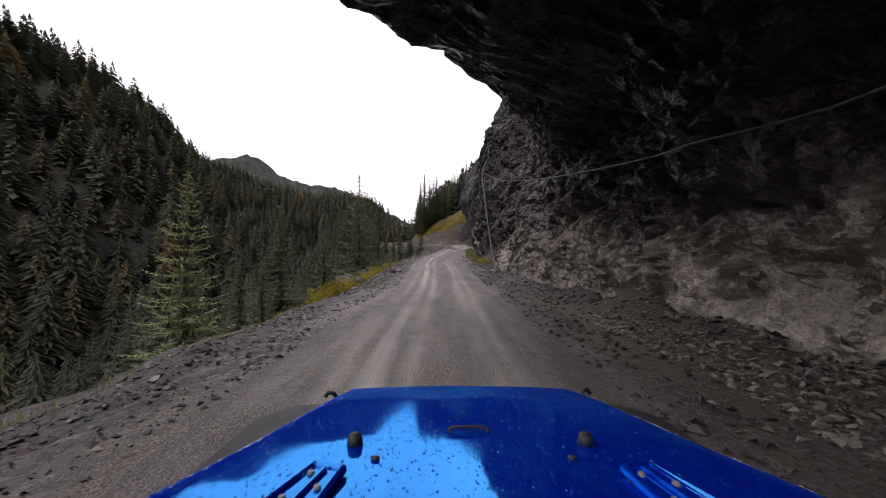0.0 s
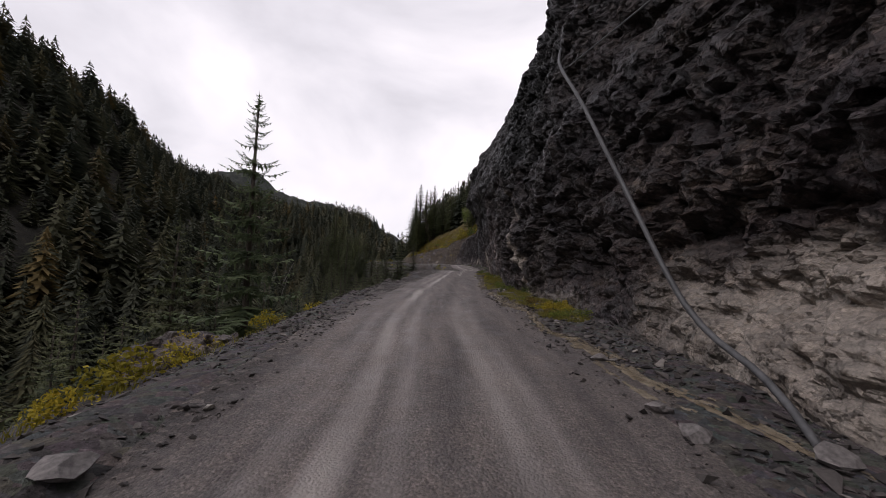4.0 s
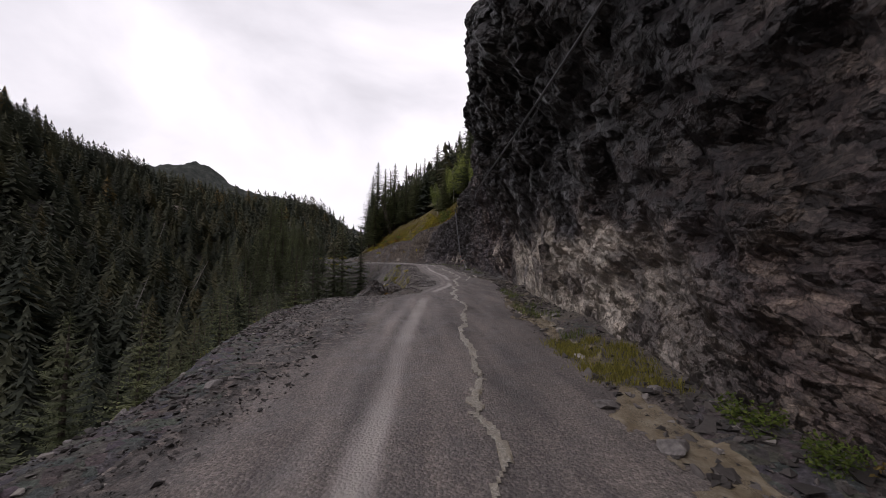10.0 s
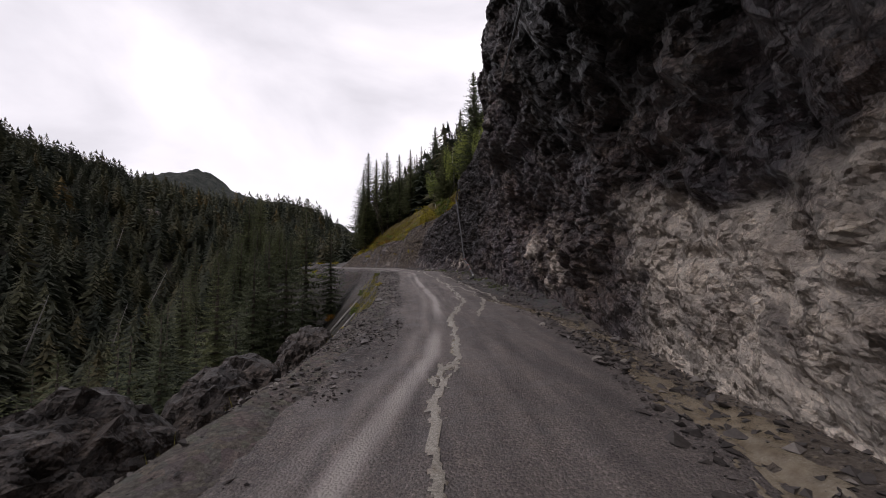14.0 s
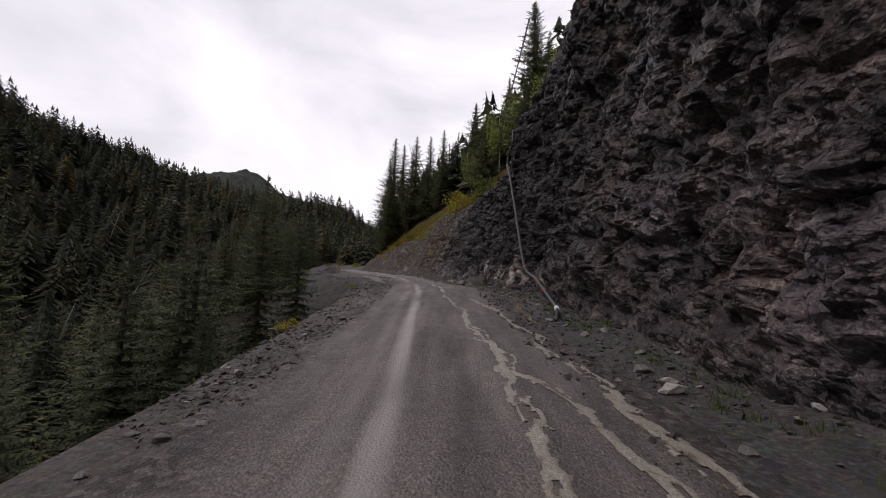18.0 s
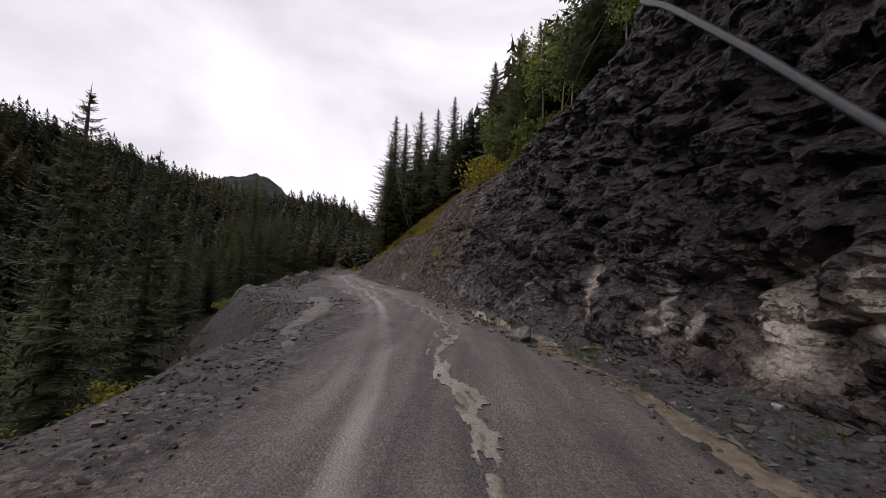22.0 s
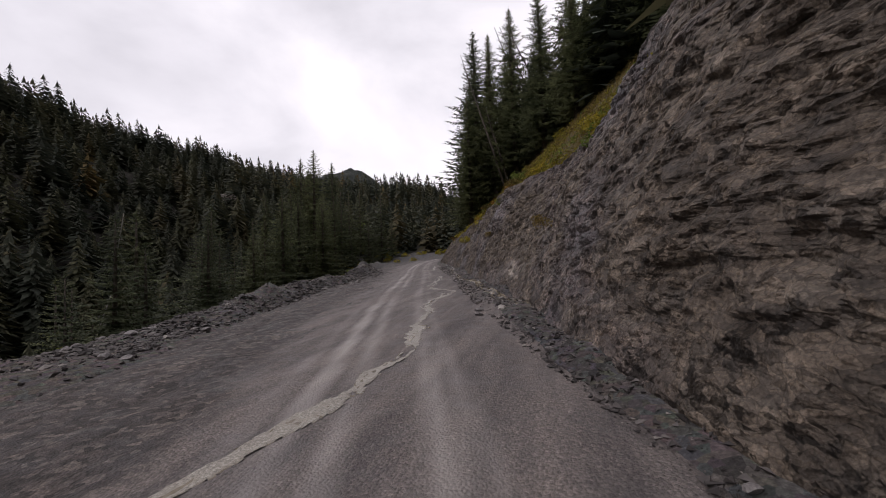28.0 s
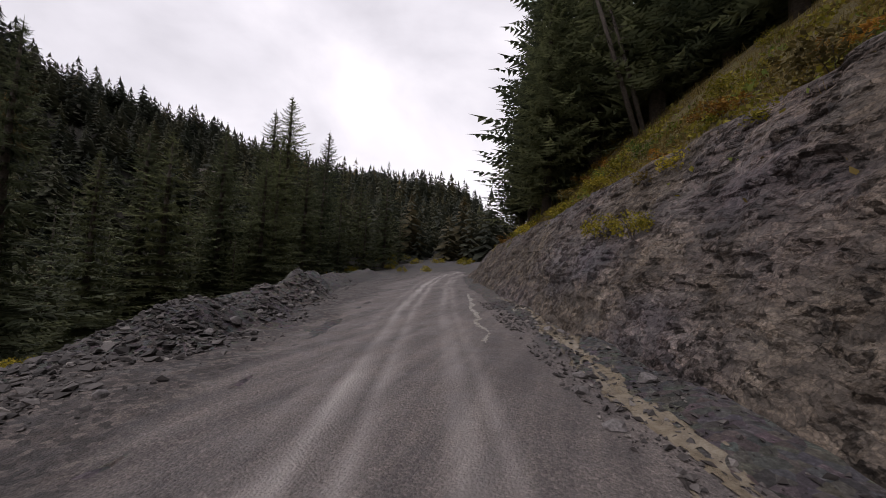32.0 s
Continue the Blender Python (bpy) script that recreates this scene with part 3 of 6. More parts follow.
silt = silt + step(56, 64, GY) * step(88, 81, GY) * step(0.5, 2.0, GX - axis_x(GY)) * np.clip(0.8 + 0.9 * fbm(GX * 0.6, GY * 0.4, 0 * GX, 3, 19), 0, 1)
silt = silt + 0.4 * step(69, 72, GY) * step(118, 112, GY) * step(3.5, 1.0, d_edge) * step(0.5, -1.0, GX - axis_x(GY))
ground = new("ground", grid_mesh("ground", GX, GY, GZ, GROUND, {"gravel": gravel, "grass": grass, "silt": silt}))
tagged(ground, "gravel shelf and steep forest floor of a mountain valley", "ground", kind="structure")

# ---- road ----
ry = spaced((-40, -8, 0.6), (-8, 175, 0.2), (175, 240, 0.7))
ru = np.linspace(0, 1, 60)
RU, RYY = np.meshgrid(ru, ry)
r_l = np.maximum(edge_x(RYY) + 0.5, axis_x(RYY) - 6.5)
r_r = np.maximum(np.minimum(cliff_x(RYY, 0 * RYY), axis_x(RYY) + 3.6), axis_x(RYY) + 2)
RX = r_l + (r_r - r_l) * RU
off = RX - axis_x(RYY)
rut = np.exp(-((off + 0.78) / 0.26) ** 2) + np.exp(-((off - 0.82) / 0.26) ** 2)
RZ = road_z(RYY) + 0.05 - 0.035 * rut - 0.012 * off**2 * 0.3 + 0.05 * fbm(RX * 0.7, RYY * 0.4, 0 * RX, 4, 21) + 0.012 * fbm(RX * 5, RYY * 5, 0 * RX, 2, 22)
RZ = RZ - 0.25 * (step(0.06, 0.0, RU) + step(0.94, 1.0, RU))
wob = fbm(RYY * 0.11, 0 * RYY, 0 * RYY, 2, 4) * 0.1
t_main = np.interp(RYY, (0, 30, 45, 56, 66, 74, 82, 90, 97, 104, 112, 122, 135, 145, 165, 190), (-0.9, -0.85, -0.85, -0.7, -1.0, -1.3, -1.0, -0.42, -0.3, -0.5, -0.65, -1.05, -1.3, -1.5, -1.3, -0.9)) + wob
pair = np.clip(step(42, 30, RYY) + step(124, 136, RYY), 0, 1)
track = np.exp(-((off - t_main) / 0.16) ** 4) * 0.95 + np.exp(-((off - t_main - 0.52) / 0.13) ** 2) * 0.7 * pair + np.exp(-((off - t_main + 0.5) / 0.14) ** 2) * 0.3 + np.exp(-((off - t_main - 1.6) / 0.16) ** 2) * 0.6 * pair + np.exp(-((off - t_main - 2.0) / 0.13) ** 2) * 0.4 * pair
track = np.clip(track, 0, 1)
track = track * np.clip(0.75 + 0.5 * fbm(RX * 0.9, RYY * 0.25, 0 * RX, 3, 31), 0, 1)
wide_l = 0.9 * step(128, 142, RYY) + 0.5 * step(30, 15, RYY)
verge = step(1.75, 2.6, np.where(off < 0, -off - wide_l, off - 0.35 - 1.2 * step(130, 142, RYY)) + 0.5 * fbm(RX * 0.6, RYY * 0.3, 0 * RX, 3, 37))
road = new("road", grid_mesh("road", RX, RYY, RZ, GRAVEL_ROAD, {"track": track, "verge": verge}))
tagged(road, "damp packed gravel mountain road with pale wheel tracks", "road", kind="structure")

# ---- cliff ----
cy = spaced((-26, -6, 0.3), (-6, 64.2, 0.105), (64.2, 67.2, 0.05), (67.2, 166, 0.105), (166, 206, 0.3))
cv = np.linspace(0, 1, 216)
CV, CY = np.meshgrid(cv, cy)
top = crest_h(CY)
CH = (CV**1.35) * (top + 1.0) - 0.25
CXX = cliff_x(CY, np.clip(CH, 0, None))
bed = CH + 0.1 * CY + 0.5 * fbm(CY * 0.12, CH * 0.2, 0 * CY, 2, 40)
amp = np.clip(0.35 + 0.65 * step(0, 2.0, CH), 0, 1) * (1 - 0.45 * step(44, 50, CY) * step(64, 58, CY)) * (1 - 0.3 * step(120, 132, CY) - 0.3 * step(133, 141, CY)) * (1 - 0.45 * step(54, 62, CY) * step(84, 79, CY) * step(5, 3, CH))
warp = 0.35 * fbm(CY * 0.5, bed * 0.5, CXX * 0.5, 3, 45)
relief = 0.7 * fbm(CY * 0.16, bed * 0.22, 0 * CY, 3, 41)
relief = relief + 0.5 * slabs(CY * 0.36 + warp, bed * 0.55, 51)
relief = relief + 0.29 * slabs(CY * 0.85, bed * 1.25 + warp, 61)
relief = relief + 0.2 * slabs(CY * 1.9 + warp, bed * 2.8, 71) + 0.13 * slabs(CY * 3.9, bed * 5.6, 75) + 0.04 * fbm(CY * 7, bed * 8, CXX * 7, 2, 79)
relief = relief + 0.16 * step(108, 114, CY) * step(132.5, 131, CY) * slabs(CY * 0.28 + warp, (CH - 0.25 * CY) * 1.5 + 0.4 * warp, 89, 5.0, 0.3)
relief = relief + 0.5 * step(132.2, 131.2, CY + 0.5 * warp) * step(118, 128, CY) * step(1.5, 4.0, CH)
relief = relief + step(124, 132, CY) * (0.1 * slabs(CY * 0.45 + warp, bed * 2.2 + 0.5 * warp, 83, 5.0, 0.5) + 0.07 * slabs(CY * 1.3, bed * 4.5, 87, 5.0, 0.5))
out = (relief - relief.mean()) * amp
CX = CXX - out * 0.7 + 0.15
CZ = road_z(CY) + CH + 0.25 * fbm(CY * 0.8, CH * 0.9, CXX, 3, 81) * amp
CX = CX + step(0.97, 1.0, CV) * 1.2
# a cleft behind a smooth leaning slab in the pale rock
slab_f = step(65.8, 65.86, CY) * step(66.5, 66.42, CY) * step(0.75, 0.85, CH) * step(2.2, 2.1, CH)
CX = CX * (1 - slab_f) + slab_f * (cliff_x(CY, CH) - 0.12 + 0.25 * (CY - 65.85))
cleft_w = np.interp(CH, (0.85, 1.1, 1.6, 2.2, 2.8), (0.75, 0.7, 0.55, 0.26, 0.1))
cleft = step(65.82, 65.76, CY) * step(0.0, 0.06, CY - (65.82 - cleft_w)) * step(0.75, 0.95, CH) * step(2.9, 2.75, CH)
CX = CX + 1.1 * cleft
n1 = fbm(CY * 0.3, CH * 0.5, 0 * CY, 4, 91)
n2 = fbm(CY * 0.9, CH * 1.2, 0 * CY, 4, 97)
pale = step(3.6, 1.6, CH + 1.2 * n1 + 1.3 * step(16, 10, CY)) * step(-14, -6, CY) * step(27, 19, CY) * (0.42 + 0.58 * step(14, 8, CY))
pale = pale + step(2.9, 2.2, CH + 0.6 * n1 + 0.35 * n2 + 0.8 * step(64, 60.5, CY) - 0.3 * step(66, 70, CY)) * step(58, 62, CY) * step(81, 78, CY)
pale = pale + 0.7 * step(2.4, 1.4, CH + 0.8 * n1) * step(24.5, 26, CY) * step(32, 29.5, CY)
pale = pale + step(3.7, 2.9, CH + 1.0 * n1) * step(0.5, 1.1, CH + 0.5 * n2) * step(84, 87, CY) * step(94, 91.5, CY) * np.clip(0.28 + 1.5 * n2 + 0.8 * step(0.35, 0.1, np.abs(CY - 90.6 + 0.35 * (CH - 2))) + 0.5 * step(0.3, 0.1, np.abs(CY - 88.6)), 0.0, 0.5)
streak = np.zeros(CY.shape)
for y0, y1, w in ((109.5, 1.9, 0.3), (111.2, 1.8, 0.4), (113.3, 1.9, 0.3), (114.7, 2.0, 0.6), (116.5, 1.7, 0.13), (117.2, 2.2, 0.15), (118.9, 2.1, 0.14), (122.4, 2.9, 0.11)):
    streak = np.maximum(streak, np.exp(-(((CY - y0) + 0.45 * n2) / w) ** 4) * step(y1, y1 - 0.7, CH + 0.5 * n2) * step(0.3, 0.9, CH))
pale = pale + streak
dyke = 40.8 + 0.37 * (CH - 0.7) + 0.3 * n1
pale = pale + np.exp(-((CY - dyke + 0.25 * n2) / 0.4) ** 4) * step(11.5, 9, CH) * np.clip(0.75 + 0.4 * n1 + 0.6 * n2, 0.2, 0.9)
pale = pale + np.exp(-((CY - 38.5 - (CH - 2) * 0.1 + 0.4 * n1) / 0.4) ** 2) * step(3.6, 2.4, CH) * 0.25
pale = pale + 0.4 * step(0.6, 0.35, CH + 0.3 * n2) * step(34, 36, CY) * step(42, 40.5, CY)
pale = pale + 0.55 * np.exp(-((CY - 46.4 + 0.5 * n2) / 0.35) ** 2 - ((CH - 2.9) / 0.8) ** 2)
vein = np.exp(-((CY - dyke + 0.2 * n2) / 0.36) ** 4) * step(11.5, 9, CH)
# dark blocks and the shade of cavities, painted into the pale rock
cavity_shade = step(0.1, 0.3, blocks(CY * 0.75 + 0.3 * n2, bed * 0.95, CXX * 0.6, 151)) * step(56, 60, CY) * step(98, 92, CY)
pale = np.clip(pale, 0, 1) * np.clip(1.1 + 0.5 * n2, 0, 1) * (1 - 0.65 * cavity_shade) * (1 - 0.9 * np.maximum(slab_f, cleft))
earth = step(129.5, 133, CY + 0.8 * n1) * np.clip(0.75 + 0.8 * n1, 0, 1)
ledge = np.exp(-(((CY - 151.0 + 0.8 * n1) / 1.6) ** 2)) * step(0.3, 0.6, CH) * step(1.7, 1.3, CH + 0.3 * n2) * np.clip(1.6 * n2, 0, 0.45)
ledge = ledge + np.exp(-(((CY - 129.5) / 2.2) ** 2)) * step(2.6, 1.6, CH + 0.5 * n1) * np.clip(0.9 * n2, 0, 0.16)
pale = np.clip(pale + ledge, 0, 1)
earth = earth * (1 - np.clip(ledge, 0, 1))
# bands of the rock: wet black rock deepened by painted overhang shade, grey slabs, paler cut towards the upper road
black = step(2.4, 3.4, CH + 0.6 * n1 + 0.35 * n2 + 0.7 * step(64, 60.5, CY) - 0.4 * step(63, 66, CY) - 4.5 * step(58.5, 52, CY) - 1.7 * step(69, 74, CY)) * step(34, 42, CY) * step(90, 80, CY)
grey = step(82, 92, CY) * step(4.5, 1.5, np.abs(CH - 6 + 2.5 * n1) - 2.0) * step(108, 100, CY)
# overhang shade painted in: upper rock darkened, most of all near the start
band_shade = (1.25 - 0.25 * step(24, 32, CY) * step(48, 43, CY) + (0.55 - 0.35 * step(3.0, 4.5, CH + 0.6 * n1)) * step(47, 51, CY) * step(62, 56, CY) - 0.45 * step(40, 43, CY) * step(49, 46.5, CY) * step(3.0, 5.0, CH + 0.8 * n1) - 0.92 * black) * (1 + 0.9 * grey * np.clip(0.6 + n2, 0, 1)) * (1 + 0.2 * step(114, 119, CY) + 0.45 * step(124, 130, CY)) * (1 - 0.8 * step(22, 9, CY) * step(3.4, 5.0, CH + 0.9 * n1))
band_shade = band_shade * (1 + (0.5 + 0.9 * step(2.5, 4.5, CH)) * vein) * (1 - 0.3 * step(24, 30, CY) * step(62, 55, CY) * step(2.5, 5.5, CH + 0.8 * n1)) * (1 - 0.35 * (1 - vein) * step(32, 35, CY) * step(46, 42, CY) * step(0.5, 1.5, CH) * step(6.5, 4.5, CH)) * (1 - 0.55 * step(103, 110, CY) * step(132.5, 130.5, CY + 0.8 * n1) * step(0.7, 2.0, CH + 0.8 * n1)) * (1 + 0.5 * step(19, 12, CY) * step(3.2, 2.2, CH + 0.6 * n1))
# wet sheen of this stretch put into the colour as a lighter tone
band_shade = band_shade * (1 + 0.15 * step(72, 77, CY) * step(101, 96, CY) * step(9, 6, CH + n1))
cliff_me = grid_mesh("cliff", CX, CY, CZ, ROCK, {"pale": np.clip(pale, 0, 1), "band_shade": band_shade, "earth": np.clip(earth, 0, 1)}, smooth=False)
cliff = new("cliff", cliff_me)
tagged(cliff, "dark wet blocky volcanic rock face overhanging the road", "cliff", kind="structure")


# ---- where loose things rest ----
def sheet_z(x, y):
    """Height of the ground sheet as it is meshed."""
    x, y = np.asarray(x, dtype=float), np.asarray(y, dtype=float)
    u = x - axis_x(y)
    i = np.clip(np.searchsorted(gy, y) - 1, 0, len(gy) - 2)
    j = np.clip(np.searchsorted(gu, u) - 1, 0, len(gu) - 2)
    a = np.clip((y - gy[i]) / (gy[i + 1] - gy[i]), 0, 1)
    b = np.clip((u - gu[j]) / (gu[j + 1] - gu[j]), 0, 1)
    return (GZ[i, j] * (1 - b) + GZ[i, j + 1] * b) * (1 - a) + (GZ[i + 1, j] * (1 - b) + GZ[i + 1, j + 1] * b) * a


def road_surface(x, y):
    """Height of whatever lies on top, the road or the ground sheet."""
    off_ = x - axis_x(y)
    rut_ = np.exp(-((off_ + 0.78) / 0.26) ** 2) + np.exp(-((off_ - 0.82) / 0.26) ** 2)
    z = road_z(y) + 0.05 - 0.035 * rut_ - 0.0036 * off_**2 + 0.05 * fbm(x * 0.7, y * 0.4, 0 * x, 4, 21) + 0.012 * fbm(x * 5, y * 5, 0 * x, 2, 22)
    lo_ = np.maximum(edge_x(y) + 0.5, axis_x(y) - 6.5)
    hi_ = np.maximum(np.minimum(cliff_x(y, 0 * y), axis_x(y) + 3.6), axis_x(y) + 2)
    f = (x - lo_) / (hi_ - lo_)
    z = z - 0.25 * (step(0.06, 0.0, f) + step(0.94, 1.0, f)) - 3.0 * ((f < 0) | (f > 1))
    return np.maximum(z, sheet_z(x, y))


def face_x(y, z, reach=2):
    """Outermost place of the rock face round a point at y and z."""
    i = int(np.clip(np.searchsorted(cy, y), reach, len(cy) - 1 - reach))
    return min(float(np.interp(z + dz, CZ[k], CX[k])) for k in range(i - reach, i + reach + 1) for dz in (-0.15, 0.0, 0.15))


def laid_on(line, gap):
    """The same line, drawn out of the rock wherever it would run inside it."""
    out_ = np.array(line)
    for k, (x, y, z) in enumerate(out_):
        out_[k, 0] = min(x, face_x(y, z) - gap)
    soft = out_.copy()
    for k in range(1, len(out_) - 1):
        soft[k, 0] = min(out_[k, 0], (out_[k - 1, 0] + out_[k, 0] + out_[k + 1, 0]) / 3)
    return soft


# ---- far mountain ----
mx, my = np.meshgrid(np.linspace(-2600, 700, 330), np.linspace(1300, 2500, 90))
along = (mx + 1165) / 900
mz = 600 * np.exp(-((my - 2360) / 620) ** 2) * np.where(along < 0, 1 - 0.25 * np.clip(-along, 0, 1.5), np.clip(1 - 0.42 * along - 0.12 * along**2, 0.05, 1))
mz = mz + 75 * np.exp(-((mx + 1165) / 130) ** 2 - ((my - 2360) / 300) ** 2) + 45 * fbm(mx / 260, my / 260, 0 * mx, 5, 131) + 14 * fbm(mx / 40, my / 40, 0 * mx, 3, 133) + 10
# distance haze is mixed into the base colour as a muted grey-green
FAR_WOOD = stain_material("hazed_far_wooded_mountainside", (0.018, 0.023, 0.021), (0.06, 0.062, 0.056), 0.95, 0.035, 12.0, 0.1)
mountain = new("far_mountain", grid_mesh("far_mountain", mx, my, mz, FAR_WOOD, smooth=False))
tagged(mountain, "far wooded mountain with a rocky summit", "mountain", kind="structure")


# ---- helpers for things ----
def part(name, me, parent, label=""):
    ob = new(name, me)
    ob.parent = parent
    if label:
        ob["label"] = label
    return ob


def bm_mesh(name, bm, material, smooth=False):
    me = bpy.data.meshes.new(name)
    bm.to_mesh(me)
    bm.free()
    me.polygons.foreach_set("use_smooth", np.full(len(me.polygons), smooth))
    me.materials.append(material)
    return me


def tube(name, pts, radius, material, sides=8, taper=1.0):
    """A round rod along a smooth line of points, closed at both ends."""
    p = np.array(pts, dtype=float)
    n = len(p)
    tang = np.gradient(p, axis=0)
    tang /= np.linalg.norm(tang, axis=1)[:, None] + 1e-9
    ref = np.where(np.abs(tang[:, 2:3]) > 0.9, np.array([[1.0, 0, 0]]), np.array([[0, 0, 1.0]]))
    a = np.cross(tang, ref)
    a /= np.linalg.norm(a, axis=1)[:, None] + 1e-9
    b = np.cross(tang, a)
    rad = radius * np.linspace(1, taper, n)
    ang = np.arange(sides) * 2 * np.pi / sides
    co = p[:, None] + rad[:, None, None] * (np.cos(ang)[None, :, None] * a[:, None] + np.sin(ang)[None, :, None] * b[:, None])
    co = np.concatenate([co.reshape(-1, 3), p[:1], p[-1:]])
    faces = []
    for i in range(n - 1):
        for k in range(sides):
            q = [i * sides + k, i * sides + (k + 1) % sides, (i + 1) * sides + (k + 1) % sides, (i + 1) * sides + k]
            faces += [(q[0], q[1], q[2]), (q[0], q[2], q[3])]
    for k in range(sides):
        faces.append((n * sides, (k + 1) % sides, k))
        faces.append((n * sides + 1, (n - 1) * sides + k, (n - 1) * sides + (k + 1) % sides))
    return raw_mesh(name, co, np.array(faces), material, smooth=True)


def smooth_line(pts, step_len=0.25):
    p = np.array(pts, dtype=float)
    out = []
    for i in range(len(p) - 1):
        p0, p1, p2, p3 = p[max(i - 1, 0)], p[i], p[i + 1], p[min(i + 2, len(p) - 1)]
        k = max(2, int(np.linalg.norm(p2 - p1) / step_len))
        for t in np.linspace(0, 1, k, endpoint=False):
            out.append(0.5 * (2 * p1 + (p2 - p0) * t + (2 * p0 - 5 * p1 + 4 * p2 - p3) * t**2 + (3 * p1 - p0 - 3 * p2 + p3) * t**3))
    return np.array(out + [p[-1]])


def ground_at(x, y):
    return float(sheet_z(float(x), float(y)))


# ---- conifers ----
def needle_branches(rng, height, radius, whorls, per, segs, bare=0.08, thin=0.0):
    """Triangles of a spruce crown: drooping boughs with side sprays that shorten towards the tip."""
    tris = []
    for w in range(whorls):
        f = 1 - (1 - w / (whorls - 1)) ** 1.3
        hz = height * (bare + (1 - bare) * f)
        reach = radius * ((1 - f) ** 0.8 * 0.93 + 0.05) * rng.uniform(0.75, 1.12)
        n = max(4, int(per * (1 - 0.45 * f)))
        turn = rng.uniform(0, 6.28)
        for b in range(n):
            if rng.random() < thin:
                continue
            az = turn + b * 6.283 / n + rng.uniform(-0.3, 0.3)
            ln = reach * rng.uniform(0.68, 1.18)
            dirv = np.array([math.cos(az), math.sin(az), 0])
            side = np.array([-math.sin(az), math.cos(az), 0])
            lift = 0.55 * f - 0.42 + rng.uniform(-0.1, 0.1)
            z0 = hz + rng.uniform(-0.25, 0.25) * height / whorls
            spine = []
            for k in range(segs + 1):
                t = k / segs
                spine.append(dirv * ln * t + np.array([0, 0, z0 + ln * (lift * t - 0.28 * t * (1 - t) + 0.16 * t * t)]))
            for k in range(segs):
                t = (k + 0.5) / segs
                wide = (ln * (0.22 * (1 - t) + 0.06) + 0.005 * height * (1 - t)) * rng.uniform(0.65, 1.35)
                a, c = spine[k], spine[k + 1]
                a2 = a + (c - a) * 0.75
                for sg in (1, -1):
                    tip = a + side * sg * wide * rng.uniform(0.75, 1.15) + dirv * wide * rng.uniform(0.5, 1.0) + np.array([0, 0, -wide * rng.uniform(0.0, 0.32)])
                    tris.append((a, a2, tip) if sg > 0 else (a2, a, tip))
                if k % 2 == 0:
                    tris.append((a, c, (a + c) / 2 + dirv * wide * 0.2 + np.array([0, 0, -wide * rng.uniform(0.45, 0.85)]) + side * rng.uniform(-0.35, 0.35) * wide))
            tris.append((spine[-2], spine[-1] + dirv * ln * 0.1, spine[-2] + side * ln * 0.06))
    top = np.array([0, 0, height])
    for b in range(5):
        az = b * 1.257
        out_ = np.array([math.cos(az), math.sin(az), 0]) * radius * 0.07
        low = top + np.array([0, 0, -height * (0.012 + 0.008 * b)])
        tris.append((low + np.array([0, 0, height * 0.008]), low + out_ + np.array([0, 0, height * 0.004]), low - np.array([0, 0, height * 0.004])))
    tris.append((top + np.array([0, 0, height * 0.03]), top + np.array([radius * 0.015, 0, -height * 0.05]), top + np.array([-radius * 0.015, 0, -height * 0.05])))
    tris.append((top + np.array([0, 0, height * 0.03]), top + np.array([0, radius * 0.015, -height * 0.05]), top + np.array([0, -radius * 0.015, -height * 0.05])))
    return np.array(tris)


def tri_mesh(name, tris, material, attrs=None):
    co = tris.reshape(-1, 3)
    return raw_mesh(name, co, np.arange(len(co)).reshape(-1, 3), material, attrs)


def branch_mesh(name, tris, material):
    """Like tri_mesh, with the triangles of one bough welded so that they share a tone."""
    co = tris.reshape(-1, 3)
    key = np.round(co * 2000).astype(np.int64)
    uniq, inv = np.unique(key, axis=0, return_inverse=True)
    first = np.zeros(len(uniq), dtype=np.int64)
    first[inv.ravel()[::-1]] = np.arange(len(co))[::-1]
    return raw_mesh(name, co[first], inv.reshape(-1, 3), material)


rng = np.random.default_rng(7)
CONIFERS = []
for height, radius, whorls, per, mat_n in ((10, 2.4, 23, 14, NEEDLES), (14, 3.0, 28, 14, NEEDLES), (18, 3.2, 31, 13, NEEDLES), (7, 1.9, 20, 13, NEEDLES_PALE), (12, 2.5, 25, 14, NEEDLES), (21, 3.4, 34, 13, NEEDLES)):
    crown = branch_mesh("crown", needle_branches(rng, height, radius, whorls, per + 1, 10), mat_n)
    trunk = tube("trunk", [(0, 0, -1.2), (0.03, 0, height * 0.3), (0, 0.03, height * 0.7), (0, 0, height * 0.97)], height * 0.0135 + 0.02, BARK, 7, 0.15)
    CONIFERS.append((height, crown, trunk))
thin_crown = branch_mesh("crown", needle_branches(rng, 17, 1.5, 22, 6, 3, 0.35, 0.35), NEEDLES)
thin_trunk = tube("trunk", [(0, 0, -1.2), (0.05, 0, 6), (0, 0.05, 12), (0, 0, 16.7)], 0.2, DEADWOOD, 7, 0.15)
CONIFERS.append((17, thin_crown, thin_trunk))
for height, radius, whorls in ((13, 2.6, 19), (20, 3.2, 24)):
    crown = branch_mesh("crown", needle_branches(rng, height, radius, whorls + 4, 12, 7), NEEDLES)
    CONIFERS.append((height, crown, tube("trunk", [(0, 0, -1.2), (0.03, 0, height * 0.4), (0, 0, height * 0.97)], height * 0.0135 + 0.02, BARK, 6, 0.15)))
FULLER = {0: 7, 1: 7, 4: 7, 2: 8, 5: 8}


